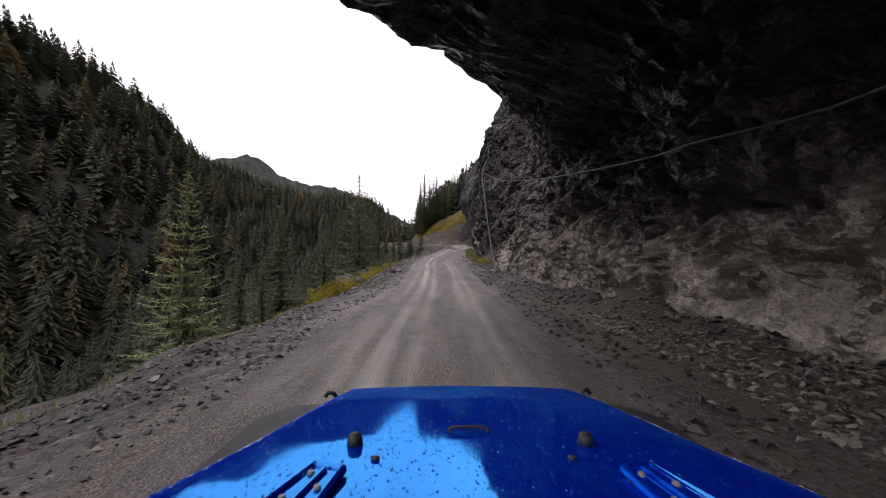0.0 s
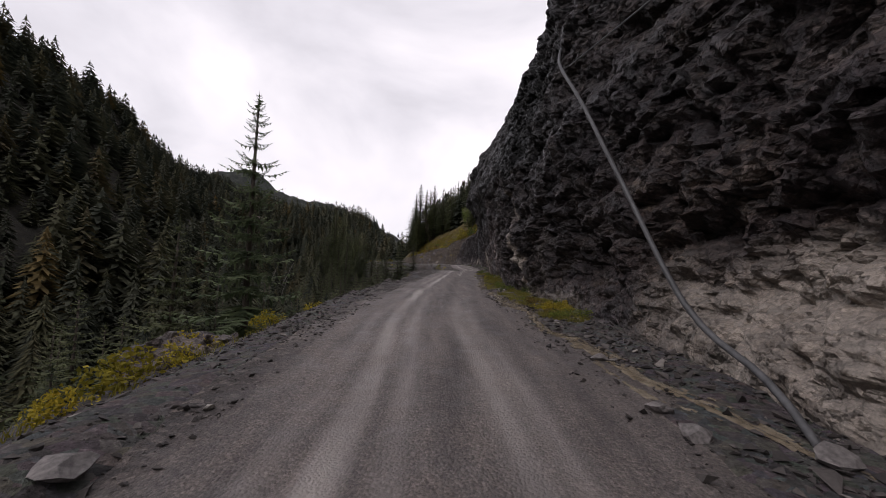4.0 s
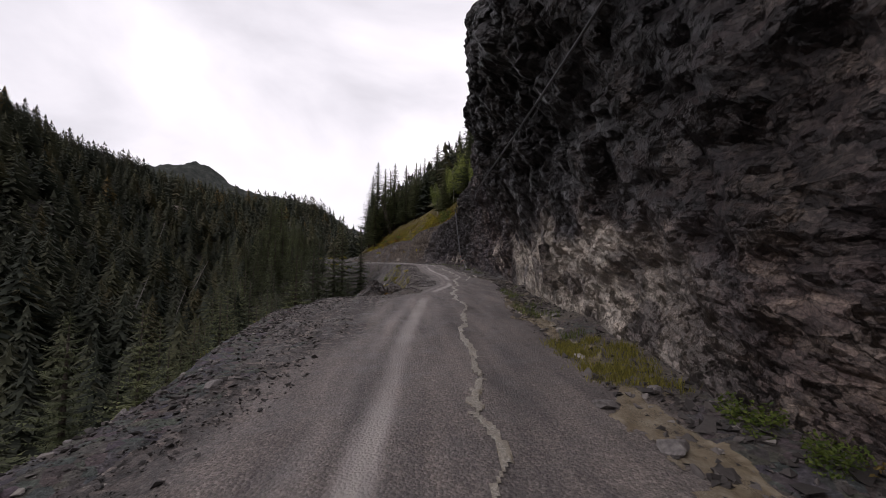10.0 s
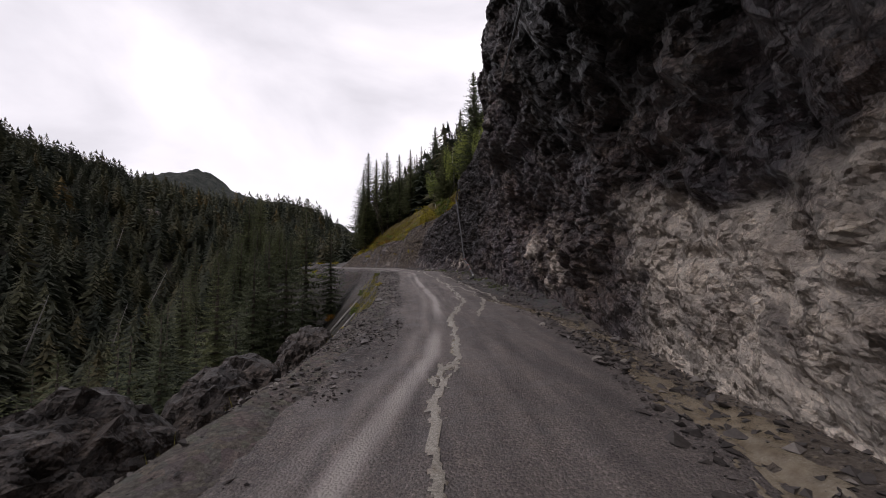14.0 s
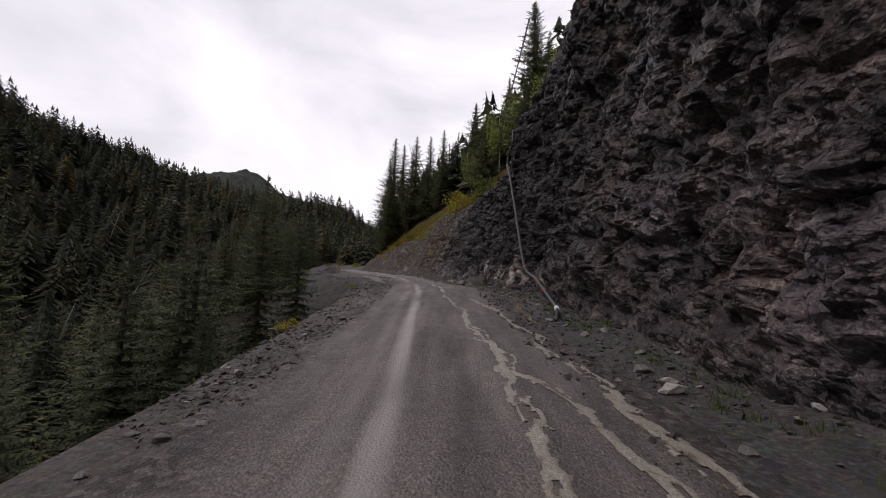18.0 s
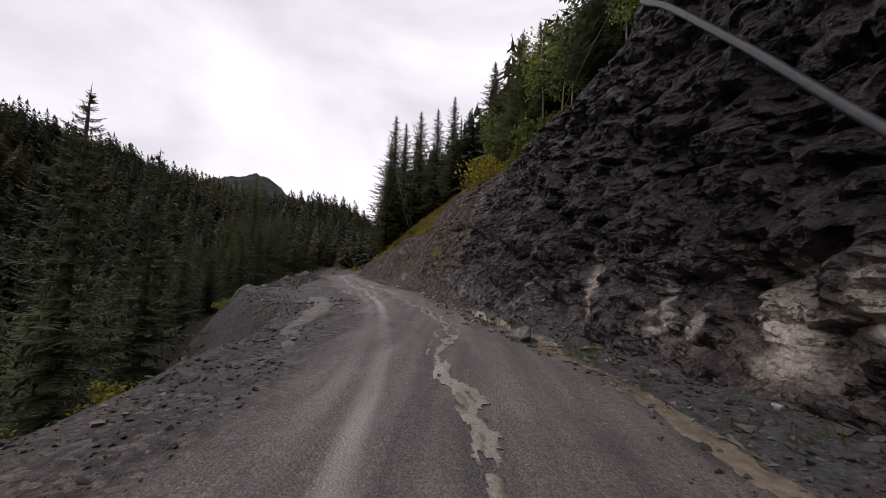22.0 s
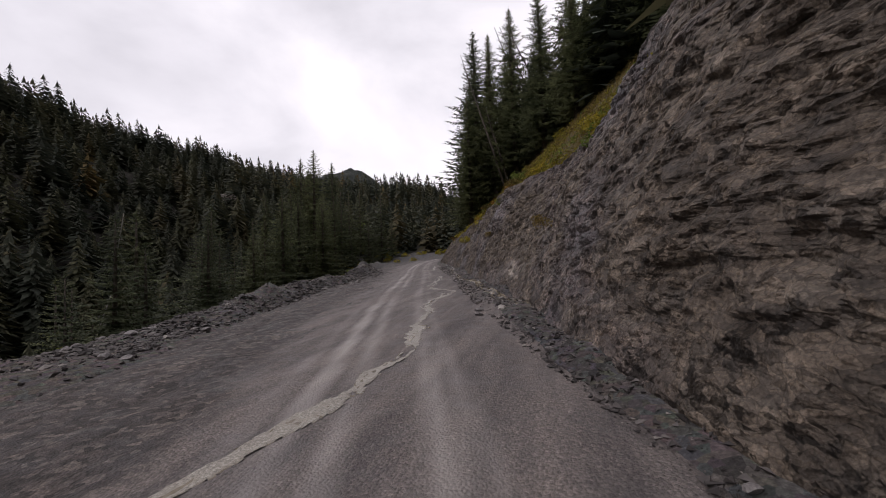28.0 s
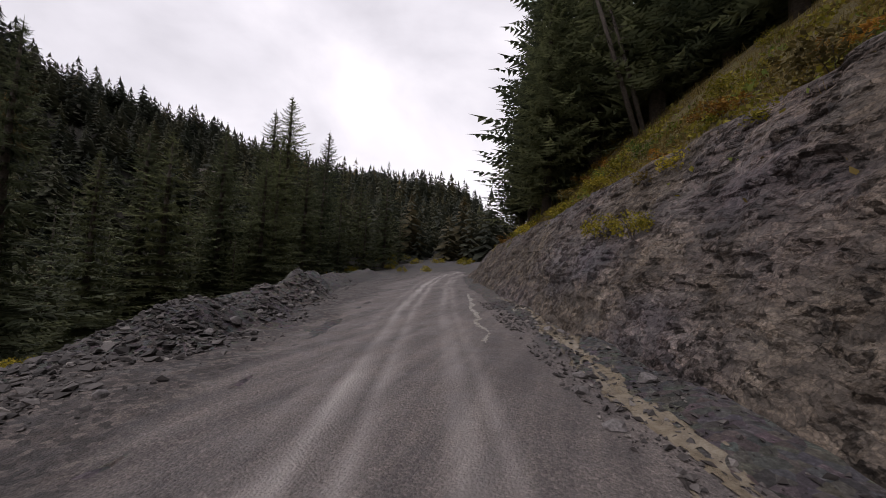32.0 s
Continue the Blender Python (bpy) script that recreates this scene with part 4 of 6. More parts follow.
def conifer(kind, x, y, height, label, group, lean=(0, 0), sink=0.0, wide=1.22):
    base_h, crown, trunk = CONIFERS[kind]
    tree = new("spruce_tree")
    s = height / base_h
    tree.location = (x, y, ground_at(x, y) - sink)
    tree.rotation_euler = (lean[0], lean[1], rng.uniform(0, 6.28))
    tree.scale = (s * wide * rng.uniform(0.92, 1.12),) * 2 + (s,)
    part("trunk", trunk, tree)
    part("crown", crown, tree)
    return tagged(tree, label, "tree", group)


LEFT = "spruces below the shelf road"
conifer(3, -10.3, 15.9, 10.0, "pale young spruce below the gravel verge", LEFT, wide=0.95)
conifer(3, -8.3, 39.5, 10.9 - ground_at(-8.3, 39.5), "tall olive-green spruce at the road's edge", LEFT, wide=0.95)
conifer(1, -9.5, 123.8, 16.2 - ground_at(-9.5, 123.8), "broad dark spruce below the road shoulder", LEFT, wide=1.2)
conifer(4, -6.3, 123.6, 13.7 - ground_at(-6.3, 123.6), "bushy spruce below the road shoulder", LEFT, wide=1.1)
conifer(4, -25.6, 146, 9.5, "dark spruce behind the gravel heap", LEFT)
conifer(1, -18.5, 152.5, 14.0 - ground_at(-18.5, 152.5), "bushy spruce below the road shoulder", LEFT)
for x, y, top_z in ((-44.0, 203.1, 35.5), (-48.4, 205.1, 34.6), (-53.3, 225.9, 39.5)):
    conifer(1, x, y, top_z - ground_at(x, y), "tall spruce standing over the forest edge", LEFT, wide=1.3)
taken = [(-10.3, 15.9), (-8.3, 39.8), (-9.5, 123.8), (-6.3, 123.6), (-25.6, 146), (-18.5, 152.5), (-44, 203), (-48.4, 205), (-53.3, 226)]
for x, y, top_z in ((-28.6, 163.6, 14.2), (-26.6, 159.7, 14.2), (-29.1, 168.6, 15.3), (-31.7, 173.5, 17.6), (-32.8, 178.3, 20.4), (-34.3, 183.9, 22.9), (-33.6, 189.6, 23.4), (-37.8, 171.7, 19.0), (-36.0, 197.0, 25.3), (-26.4, 154.8, 13.0), (-31.5, 158.0, 16.0), (-36.0, 179.0, 21.5), (-38.5, 188.0, 24.0)):
    conifer(int(rng.choice((0, 1, 4))), x, y, top_z - ground_at(x, y), "full dark spruce below the road shoulder", LEFT, wide=1.35)
    taken.append((x, y))
for x, y, top_z in ((-9.5, 115.6, 11.0), (-12.1, 113.7, 10.3), (-6.9, 112.4, 6.4), (-12.5, 119.0, 12.0), (-13.0, 108.0, 9.0)):
    conifer(int(rng.choice((0, 4))), x, y, top_z - ground_at(x, y), "bushy green spruce just below the road edge", LEFT)
    taken.append((x, y))
count = 0
while count < 150:
    y = rng.uniform(-8, 232)
    d = rng.uniform(5, 30) if y < 190 else rng.uniform(3, 24)
    x = float(edge_x(y)) - d
    if min((x - a) ** 2 + (y - b) ** 2 for a, b in taken) < 3.4**2 or (d < 8 and y < 60) or (y < 24 and d < 17) or (60 < y < 126 and d < 11) or (126 < y < 165 and d < 9) or (y > 195 and x > float(axis_x(y)) - 9):
        continue
    taken.append((x, y))
    head = 9.5 + 0.02 * y if y < 150 else 16
    h = min(rng.uniform(7, 15), -(ground_at(x, y) - float(road_z(y))) + rng.uniform(1.5, head * 0.75)) if y < 185 else rng.uniform(9, 19)
    if h < 4:
        continue
    kind = int(rng.choice((0, 1, 4, 4, 1)))
    conifer(FULLER[kind] if d > 13 or y > 195 else kind, x, y, h, "dark green spruce on the steep bank", LEFT)
    count += 1

RIGHT = "spruces on the slope above the rock cut"
for x, y, h in ((-8.5, 186, 18), (-10.9, 203.5, 21), (-11.0, 208, 20), (-6, 190, 19), (-9, 195, 17), (-11.5, 214, 19), (-4, 197, 22)):
    conifer(5, x, y, h, "tall dark spruce close above the road", RIGHT, wide=1.5)
for x, y, top_z in ((-8.2, 191.4, 46.3), (-10.6, 200.6, 43.9), (-2.1, 184.7, 44.3), (4.6, 170.8, 40.4), (-5.4, 187.5, 43.0), (1.6, 177.5, 41.5)):
    conifer(5, x, y, top_z - ground_at(x, y), "very tall dark spruce on the slope above the road", RIGHT, wide=1.45)
count = 0
taken = []
while count < 135:
    y = rng.uniform(112, 262)
    over = rng.uniform(6.5, 42) if y < 200 else rng.uniform(-8, 40)
    x = float(cliff_x(np.array(y), np.array(crest_h(y)))) + over
    if y > 205:
        x = float(axis_x(y)) + rng.uniform(8, 50)
    x = max(x, float(axis_x(y)) + 8)
    if taken and min((x - a) ** 2 + (y - b) ** 2 for a, b in taken) < 2.8**2:
        continue
    taken.append((x, y))
    kind = 6 if rng.random() < 0.05 and y < 195 else int(rng.choice((1, 2, 2, 5)))
    kind = FULLER[kind] if kind != 6 and (over > 15 or y > 205) else kind
    lean = (rng.uniform(-0.03, 0.03), rng.uniform(-0.03, 0.03)) if kind != 6 else (rng.uniform(-0.08, 0.08), rng.uniform(-0.12, 0.02))
    conifer(kind, x, y, rng.uniform(11, 19) if kind != 6 else rng.uniform(13, 18), "tall dark spruce above the grassy cut bank" if kind != 6 else "half-dead spruce with a bare grey trunk", RIGHT, lean, wide=1.5)
    count += 1


# ---- far woods: many spruces in one object each ----
def far_tree(r, height, radius, whorls, per):
    tris = []
    for w in range(whorls):
        f = w / (whorls - 1)
        hz0 = height * (0.06 + 0.9 * f)
        reach = radius * ((1 - f) ** 0.8 + 0.08)
        n = per if f < 0.6 else per - 2
        turn = r.uniform(0, 6.28)
        for b in range(n):
            az = turn + b * 6.283 / n + r.uniform(-0.3, 0.3)
            ln = reach * r.uniform(0.65, 1.2)
            hz = hz0 + r.uniform(-0.55, 0.55) * height / whorls
            c, s = math.cos(az), math.sin(az)
            wide = ln * 2.4 / per
            root = np.array([0, 0, hz + height * 0.03])
            tip = np.array([c * ln, s * ln, hz - ln * r.uniform(0.08, 0.42)])
            sd = np.array([-s * wide, c * wide, -wide * 0.25])
            m = (root + tip) * 0.5 + np.array([c, s, 0]) * ln * 0.1
            tris.append((root, m - sd, m + sd * 0.4))
            tris.append((m - sd * 0.55, tip, m + sd * 0.55))
    tris.append((np.array([0, 0, height * 1.0]), np.array([radius * 0.12, 0, height * 0.86]), np.array([-radius * 0.1, radius * 0.1, height * 0.86])))
    tris.append((np.array([0, 0, height * 1.0]), np.array([0, -radius * 0.13, height * 0.86]), np.array([-radius * 0.1, radius * 0.1, height * 0.86])))
    return np.array(tris)


def woods(name, label, spots, r, hmin, hmax, whorls=12, per=7):
    kinds = [far_tree(r, 1.0, q, whorls, per) for q in (0.29, 0.32, 0.36, 0.3, 0.4)]
    groups = [[] for _ in kinds]
    tones = [[] for _ in kinds]
    zs = sheet_z(spots[:, 0], spots[:, 1])
    for (x, y), z in zip(spots, zs):
        k = int(r.integers(len(kinds)))
        h = r.uniform(hmin, hmax) * (r.uniform(0.45, 0.8) if r.random() < 0.35 else 1)
        a = r.uniform(0, 6.28)
        groups[k].append((x, y, z - 0.3, h, math.cos(a), math.sin(a)))
        tones[k].append(1.0 if r.random() < 0.015 else r.uniform(0, 0.93))
    all_tris, all_tone = [], []
    for tmpl, g, tn in zip(kinds, groups, tones):
        g = np.array(g)
        t = tmpl.reshape(-1, 3)
        X = g[:, 0:1] + g[:, 3:4] * (t[None, :, 0] * g[:, 4:5] - t[None, :, 1] * g[:, 5:6])
        Y = g[:, 1:2] + g[:, 3:4] * (t[None, :, 0] * g[:, 5:6] + t[None, :, 1] * g[:, 4:5])
        Z = g[:, 2:3] + g[:, 3:4] * t[None, :, 2]
        all_tris.append(np.stack([X, Y, Z], -1).reshape(-1, 3))
        all_tone.append(np.repeat(np.array(tn), len(t)))
    co = np.concatenate(all_tris)
    ob = new(name, raw_mesh(name, co, np.arange(len(co)).reshape(-1, 3), FAR_NEEDLES, {"tone": np.concatenate(all_tone)}))
    return tagged(ob, label, "forest", kind="stuff")


def scatter(r, n, y0, y1, d0, d1, gap, side=-1):
    """Loose spots over a strip between two distances from the drop-off edge, no two nearer than the gap."""
    cell, out = {}, []
    for _ in range(n):
        y = r.uniform(y0, y1)
        d = d0 + (d1 - d0) * r.random() ** 0.9
        x = float(edge_x(y)) + side * d
        k = (int(x // gap), int(y // gap))
        if any((x - a) ** 2 + (y - b) ** 2 < gap * gap for i in (-1, 0, 1) for j in (-1, 0, 1) for a, b in cell.get((k[0] + i, k[1] + j), ())):
            continue
        cell.setdefault(k, []).append((x, y))
        out.append((x, y))
    return np.array(out)


r2 = np.random.default_rng(11)
floor_spots = scatter(r2, 10000, -20, 300, 24, 55, 3.2)
near = (floor_spots[:, 1] < 75) & (edge_x(floor_spots[:, 1]) - floor_spots[:, 0] < 46)
woods("forest", "dense dark spruce forest on the valley floor", floor_spots[near], r2, 7, 13, 30, 17)
woods("forest", "dense dark spruce forest on the valley floor", floor_spots[~near], r2, 7, 14, 20, 11)
woods("forest", "dense dark spruce forest on the opposite valley side", scatter(r2, 9000, -40, 330, 55, 112, 3.1), r2, 7, 12.5, 16, 9)
woods("forest", "dense dark spruce forest along the opposite ridge", scatter(r2, 5200, -60, 420, 104, 126, 2.2), r2, 5, 9.5)
sp = scatter(r2, 3500, 236, 420, -60, 150, 3.4)
woods("forest", "spruce forest closing the head of the valley", sp[(np.abs(sp[:, 0] - axis_x(sp[:, 1])) > 5) & (edge_x(sp[:, 1]) - sp[:, 0] < 78)], r2, 9, 16)
sp = np.stack([r2.uniform(0, 70, 900), r2.uniform(108, 300, 900)], 1)
sp[:, 0] += np.array([float(cliff_x(np.array(min(y, 205)), np.array(crest_h(y)))) for y in sp[:, 1]]) + 12
woods("forest", "spruce forest on the hillside above the road", sp, r2, 11, 19)


# ---- stones ----
def stone_mesh(r, rough=0.34):
    bm = bmesh.new()
    bmesh.ops.create_icosphere(bm, subdivisions=2, radius=0.5)
    for _ in range(9):
        nrm = Vector((r.uniform(-1, 1), r.uniform(-1, 1), r.uniform(-0.7, 1))).normalized()
        cut = r.uniform(0.24, 0.4)
        for v in bm.verts:
            over = v.co.dot(nrm) - cut
            if over > 0:
                v.co -= nrm * over
    for v in bm.verts:
        v.co *= 1 + r.uniform(-rough, rough) * 0.4
        v.co.z *= 0.7
    return bm


STONES = [bm_mesh("stone", stone_mesh(rng), STONE) for _ in range(6)]
PALE_STONES = [bm_mesh("stone", stone_mesh(rng), PALE_STONE) for _ in range(3)]


def surface_z(x, y):
    """Height of the road or ground on which a loose thing rests."""
    return float(road_surface(np.array([float(x)]), np.array([float(y)]))[0])


def stone(x, y, size, meshes, label, group):
    ob = new("stone", meshes[int(rng.integers(len(meshes)))])
    sx, sy, sz = size * rng.uniform(0.8, 1.3), size * rng.uniform(0.8, 1.3), size * rng.uniform(0.7, 1.1)
    ob.scale = (sx, sy, sz)
    ob.location = (x, y, surface_z(x, y) + sz * 0.16)
    ob.rotation_euler = (rng.uniform(-0.25, 0.25), rng.uniform(-0.25, 0.25), rng.uniform(0, 6.28))
    return tagged(ob, label, "stone", group)


VERGE = "loose stones on the verge"
stone(8.7, 97.7, 0.42, PALE_STONES, "pale broken stone lying at the cliff foot", VERGE)
stone(8.9, 98.1, 0.3, PALE_STONES, "pale broken stone lying at the cliff foot", VERGE)
stone(6.7, 119.2, 0.75, STONES, "large flat grey stone beside the runoff", VERGE)
stone(0.45, 125.4, 0.19, PALE_STONES, "pale stone on the earth edge", VERGE)
stone(1.0, 124.8, 0.11, PALE_STONES, "pale stone on the earth edge", VERGE)
stone(-2.9, 23.7, 0.5, STONES, "dark angular rock on the road edge", VERGE)
stone(-2.7, 25.4, 0.35, STONES, "dark angular rock on the road edge", VERGE)
stone(2.2, 90.8, 0.4, STONES, "dark angular rock on the road edge", VERGE)
for _ in range(110):
    y = rng.uniform(3, 172)
    x = min(float(edge_x(y)) + rng.uniform(-0.4, 1.6), float(axis_x(y)) - 2.2)
    stone(x, y, rng.uniform(0.1, 0.22), STONES if rng.random() < 0.97 else PALE_STONES, "grey angular stone on the gravel verge", VERGE)
for _ in range(120):
    y = rng.uniform(3, 172)
    x = float(cliff_x(np.array(y), np.array(0.0))) - rng.uniform(-0.1, 1.5) ** 1.0
    stone(x, y, rng.uniform(0.12, 0.32), STONES if rng.random() < 0.85 else PALE_STONES, "grey fallen stone under the rock face", VERGE)
for _ in range(60):
    y = rng.uniform(126, 172)
    x = float(edge_x(y)) + rng.uniform(0.2, 3.6)
    stone(x, y, rng.uniform(0.14, 0.34), STONES, "grey rubble block on the earth bank", VERGE)


def rubble(name, label, spots, sizes, r, material, zs, slabs=False):
    """Many small broken stones in one mesh."""
    temps = []
    for _ in range(6):
        bm = bmesh.new()
        if slabs:
            for _k in range(11):
                bm.verts.new((r.uniform(-0.55, 0.55), r.uniform(-0.5, 0.5), r.uniform(-0.3, 0.3)))
            hull = bmesh.ops.convex_hull(bm, input=bm.verts)
            bmesh.ops.delete(bm, geom=[v for v in bm.verts if not v.link_faces], context="VERTS")
            bm.verts.index_update()
        else:
            for q in ((0.6, 0, 0), (-0.5, 0.4, 0.1), (-0.15, -0.6, 0), (0.1, 0.15, 0.6), (0, 0, -0.4)):
                bm.verts.new(q)
            bmesh.ops.convex_hull(bm, input=bm.verts)
            bm.verts.index_update()
        for v in bm.verts:
            v.co *= 1.0 if slabs else r.uniform(0.55, 1.15)
            v.co.z *= 0.75 if slabs else 0.6
        bm.verts.ensure_lookup_table()
        temps.append((np.array([v.co[:] for v in bm.verts]), np.array([[v.index for v in f.verts] for f in bm.faces])))
        bm.free()
    cos, faces, base = [], [], 0
    which = r.integers(len(temps), size=len(spots))
    for k, (tv, tf) in enumerate(temps):
        m = which == k
        n = int(m.sum())
        if not n:
            continue
        a, tl = r.uniform(0, 6.28, n), r.uniform(-0.5, 0.5, n)
        s = sizes[m][:, None] * r.uniform(0.7, 1.3, (n, 3))
        v = tv[None] * s[:, None]
        z2 = v[..., 2] * np.cos(tl)[:, None] + v[..., 0] * np.sin(tl)[:, None]
        x2 = v[..., 0] * np.cos(tl)[:, None] - v[..., 2] * np.sin(tl)[:, None]
        X = x2 * np.cos(a)[:, None] - v[..., 1] * np.sin(a)[:, None] + spots[m, 0:1]
        Y = x2 * np.sin(a)[:, None] + v[..., 1] * np.cos(a)[:, None] + spots[m, 1:2]
        cos.append(np.stack([X, Y, z2 + zs[m][:, None] + sizes[m][:, None] * 0.12], -1).reshape(-1, 3))
        faces.append((tf[None] + (np.arange(n) * len(tv))[:, None, None] + base).reshape(-1, 3))
        base += n * len(tv)
    ob = new(name, raw_mesh(name, np.concatenate(cos), np.concatenate(faces), material))
    return tagged(ob, label, "gravel", kind="stuff")


def island_stone_material():
    m, n, l, b = mat("mixed_gravel", 0.8)
    g = n.new("ShaderNodeNewGeometry")
    c = ramp_node(n, l, g.outputs["Random Per Island"], ((0.0, (0.026, 0.022, 0.0205)), (0.6, (0.068, 0.059, 0.055)), (0.92, (0.125, 0.11, 0.103)), (1.0, (0.26, 0.235, 0.21))))
    v = place_node(n, l)
    f = noise_node(n, l, v, 25, 4, 0.6)
    t = ramp_node(n, l, f.outputs["Fac"], ((0.3, (0.7, 0.7, 0.7)), (0.7, (1.2, 1.2, 1.2))))
    l.new(mix_node(n, l, 1.0, c.outputs["Color"], t.outputs["Color"], "MULTIPLY"), b.inputs["Base Color"])
    return m


MIXED = island_stone_material()


def road_or_land(x, y):
    return road_surface(x, y)


def strip(r, n, y0, y1, lo, hi, size0, size1, label, slabs=False, material=None):
    y = r.uniform(y0, y1, n)
    a, b = lo(y), hi(y)
    x = a + (b - a) * r.random(n)
    clump = fbm(x * 0.6, y * 0.6, 0 * x, 3, 77) + r.uniform(-0.5, 0.9, n) > -0.1
    x, y = x[clump], y[clump]
    size = size0 + (size1 - size0) * r.random(len(x)) ** 4
    return rubble("gravel", label, np.stack([x, y], 1), size, r, material or MIXED, road_or_land(x, y), slabs)


r3 = np.random.default_rng(5)
strip(r3, 52000, 0, 176, lambda y: edge_x(y) - 1.4, lambda y: np.minimum(edge_x(y) + 2.0, axis_x(y) - 2.0), 0.03, 0.12, "grey broken gravel along the drop-off")
strip(r3, 32000, 0, 176, lambda y: axis_x(y) + 2.1, lambda y: cliff_x(y, 0 * y) + 0.3, 0.03, 0.16, "grey broken stones between road and rock face")
strip(r3, 9000, 0, 165, lambda y: axis_x(y) - 3.2, lambda y: axis_x(y) + 2.6, 0.012, 0.035, "small pebbles on the packed road", False, STONE)
strip(r3, 9000, 126, 190, lambda y: edge_x(y) - 1.5, lambda y: edge_x(y) + 4.0, 0.03, 0.18, "rubble of the earth bank along the shoulder")
strip(r3, 12500, 140, 176, lambda y: edge_x(y) - 0.4, lambda y: edge_x(y) + 3.2, 0.07, 0.28, "dark broken rock slabs heaped along the shoulder", True)
strip(r3, 6500, 0, 135, lambda y: edge_x(y) - 1.0, lambda y: edge_x(y) + 0.9, 0.05, 0.17, "broken rock slabs along the drop-off", True)
strip(r3, 5000, 0, 135, lambda y: cliff_x(y, 0 * y) - 1.3, lambda y: cliff_x(y, 0 * y) + 0.3, 0.05, 0.24, "fallen rock slabs under the face", True)
strip(r3, 13000, 44, 74, lambda y: edge_x(y) - 1.0, lambda y: np.minimum(edge_x(y) + 4.2, axis_x(y) - 2.3), 0.02, 0.075, "grey gravel of the wide shoulder")
strip(r3, 6000, -4, 10, lambda y: cliff_x(y, 0 * y) - 1.5, lambda y: cliff_x(y, 0 * y) + 0.4, 0.035, 0.17, "tan broken rock heaped under the overhang", True, TAN_STONE)


# ---- shrubs and grass ----
def leaf_cloud(r, n, rx, ry, rz, leaf, material, name):
    lumps = [(r.uniform(-0.65, 0.65), r.uniform(-0.65, 0.65), r.uniform(0.2, 0.85), r.uniform(0.25, 0.5)) for _ in range(9)]
    c = np.array([lumps[int(r.integers(9))] for _ in range(n)])
    p = r.normal(size=(n, 3))
    p /= np.linalg.norm(p, axis=1)[:, None]
    p = c[:, :3] + p * c[:, 3:4] * r.uniform(0.45, 1.0, (n, 1))
    p[:, 2] = np.abs(p[:, 2])
    p *= np.array([rx, ry, rz])
    a = r.normal(size=(n, 3))
    a /= np.linalg.norm(a, axis=1)[:, None]
    b = np.cross(a, r.normal(size=(n, 3)))
    b /= np.linalg.norm(b, axis=1)[:, None]
    s = leaf * r.uniform(0.6, 1.4, (n, 1))
    tri = np.stack([p - a * s, p + b * s * 0.55, p + a * s, p - b * s * 0.55], 1)
    co = tri.reshape(-1, 3)
    return raw_mesh(name, co, np.arange(len(co)).reshape(-1, 4), material)


def stems_mesh(r, n, rx, rz):
    parts = []
    for _ in range(n):
        a = r.uniform(0, 6.28)
        q = r.uniform(0.3, 0.8) * rx
        parts.append(smooth_line([(0, 0, -0.15), (math.cos(a) * q * 0.4, math.sin(a) * q * 0.4, rz * 0.5), (math.cos(a) * q, math.sin(a) * q, rz * r.uniform(0.75, 1.0))], 0.3))
    meshes = [tube("stem", p, 0.014, BARK, 4, 0.4) for p in parts]
    co, fa, base = [], [], 0
    for me in meshes:
        v = np.zeros(len(me.vertices) * 3)
        me.vertices.foreach_get("co", v)
        f = np.zeros(len(me.polygons) * 3, dtype=np.int32)
        me.loops.foreach_get("vertex_index", f)
        co.append(v.reshape(-1, 3))
        fa.append(f.reshape(-1, 3) + base)
        base += len(me.vertices)
        bpy.data.meshes.remove(me)
    return raw_mesh("branching_stem", np.concatenate(co), np.concatenate(fa), BARK)


SHRUBS = {}
for key, m_leaf in (("yellow", YELLOW), ("green", GREEN), ("orange", ORANGE), ("tawny", DRY)):
    SHRUBS[key] = [(leaf_cloud(rng, 620, 0.9, 0.9, 0.85, 0.055, m_leaf, "foliage"), stems_mesh(rng, 5, 0.8, 0.8)) for _ in range(2)]


def shrub(key, x, y, size, label, tall=1.0):
    leaves, stems = SHRUBS[key][int(rng.integers(2))]
    ob = new("shrub")
    ob.location = (x, y, ground_at(x, y) - 0.05)
    ob.rotation_euler = (0, 0, rng.uniform(0, 6.28))
    ob.scale = (size, size * rng.uniform(0.85, 1.2), size * tall)
    part("foliage", leaves, ob)
    part("branching_stem", stems, ob)
    return tagged(ob, label, "shrub", "shrubs along the road")


for x, y, s, key in ((-5.3, 19.4, 1.15, "yellow"), (-6.3, 19.8, 1.1, "yellow"), (-4.7, 20.8, 0.9, "yellow"), (-8.6, 12.5, 1.0, "orange"), (-5.0, 29, 0.9, "yellow"), (-5.2, 31, 0.8, "yellow"), (-4.4, 33, 0.6, "yellow"), (-4.2, 36, 0.5, "yellow"), (-6.6, 23.5, 0.8, "yellow"), (-7.5, 21, 0.9, "yellow"), (-5.2, 27, 0.7, "yellow"), (-8.5, 10, 1.2, "orange"), (-9.5, 7.5, 1.3, "yellow"), (-7.5, 5.0, 0.9, "green")):
    shrub(key, x, y, s, "yellowing shrub on the road's outer edge" if key == "yellow" else "low leafy shrub on the road's outer edge", 0.9)
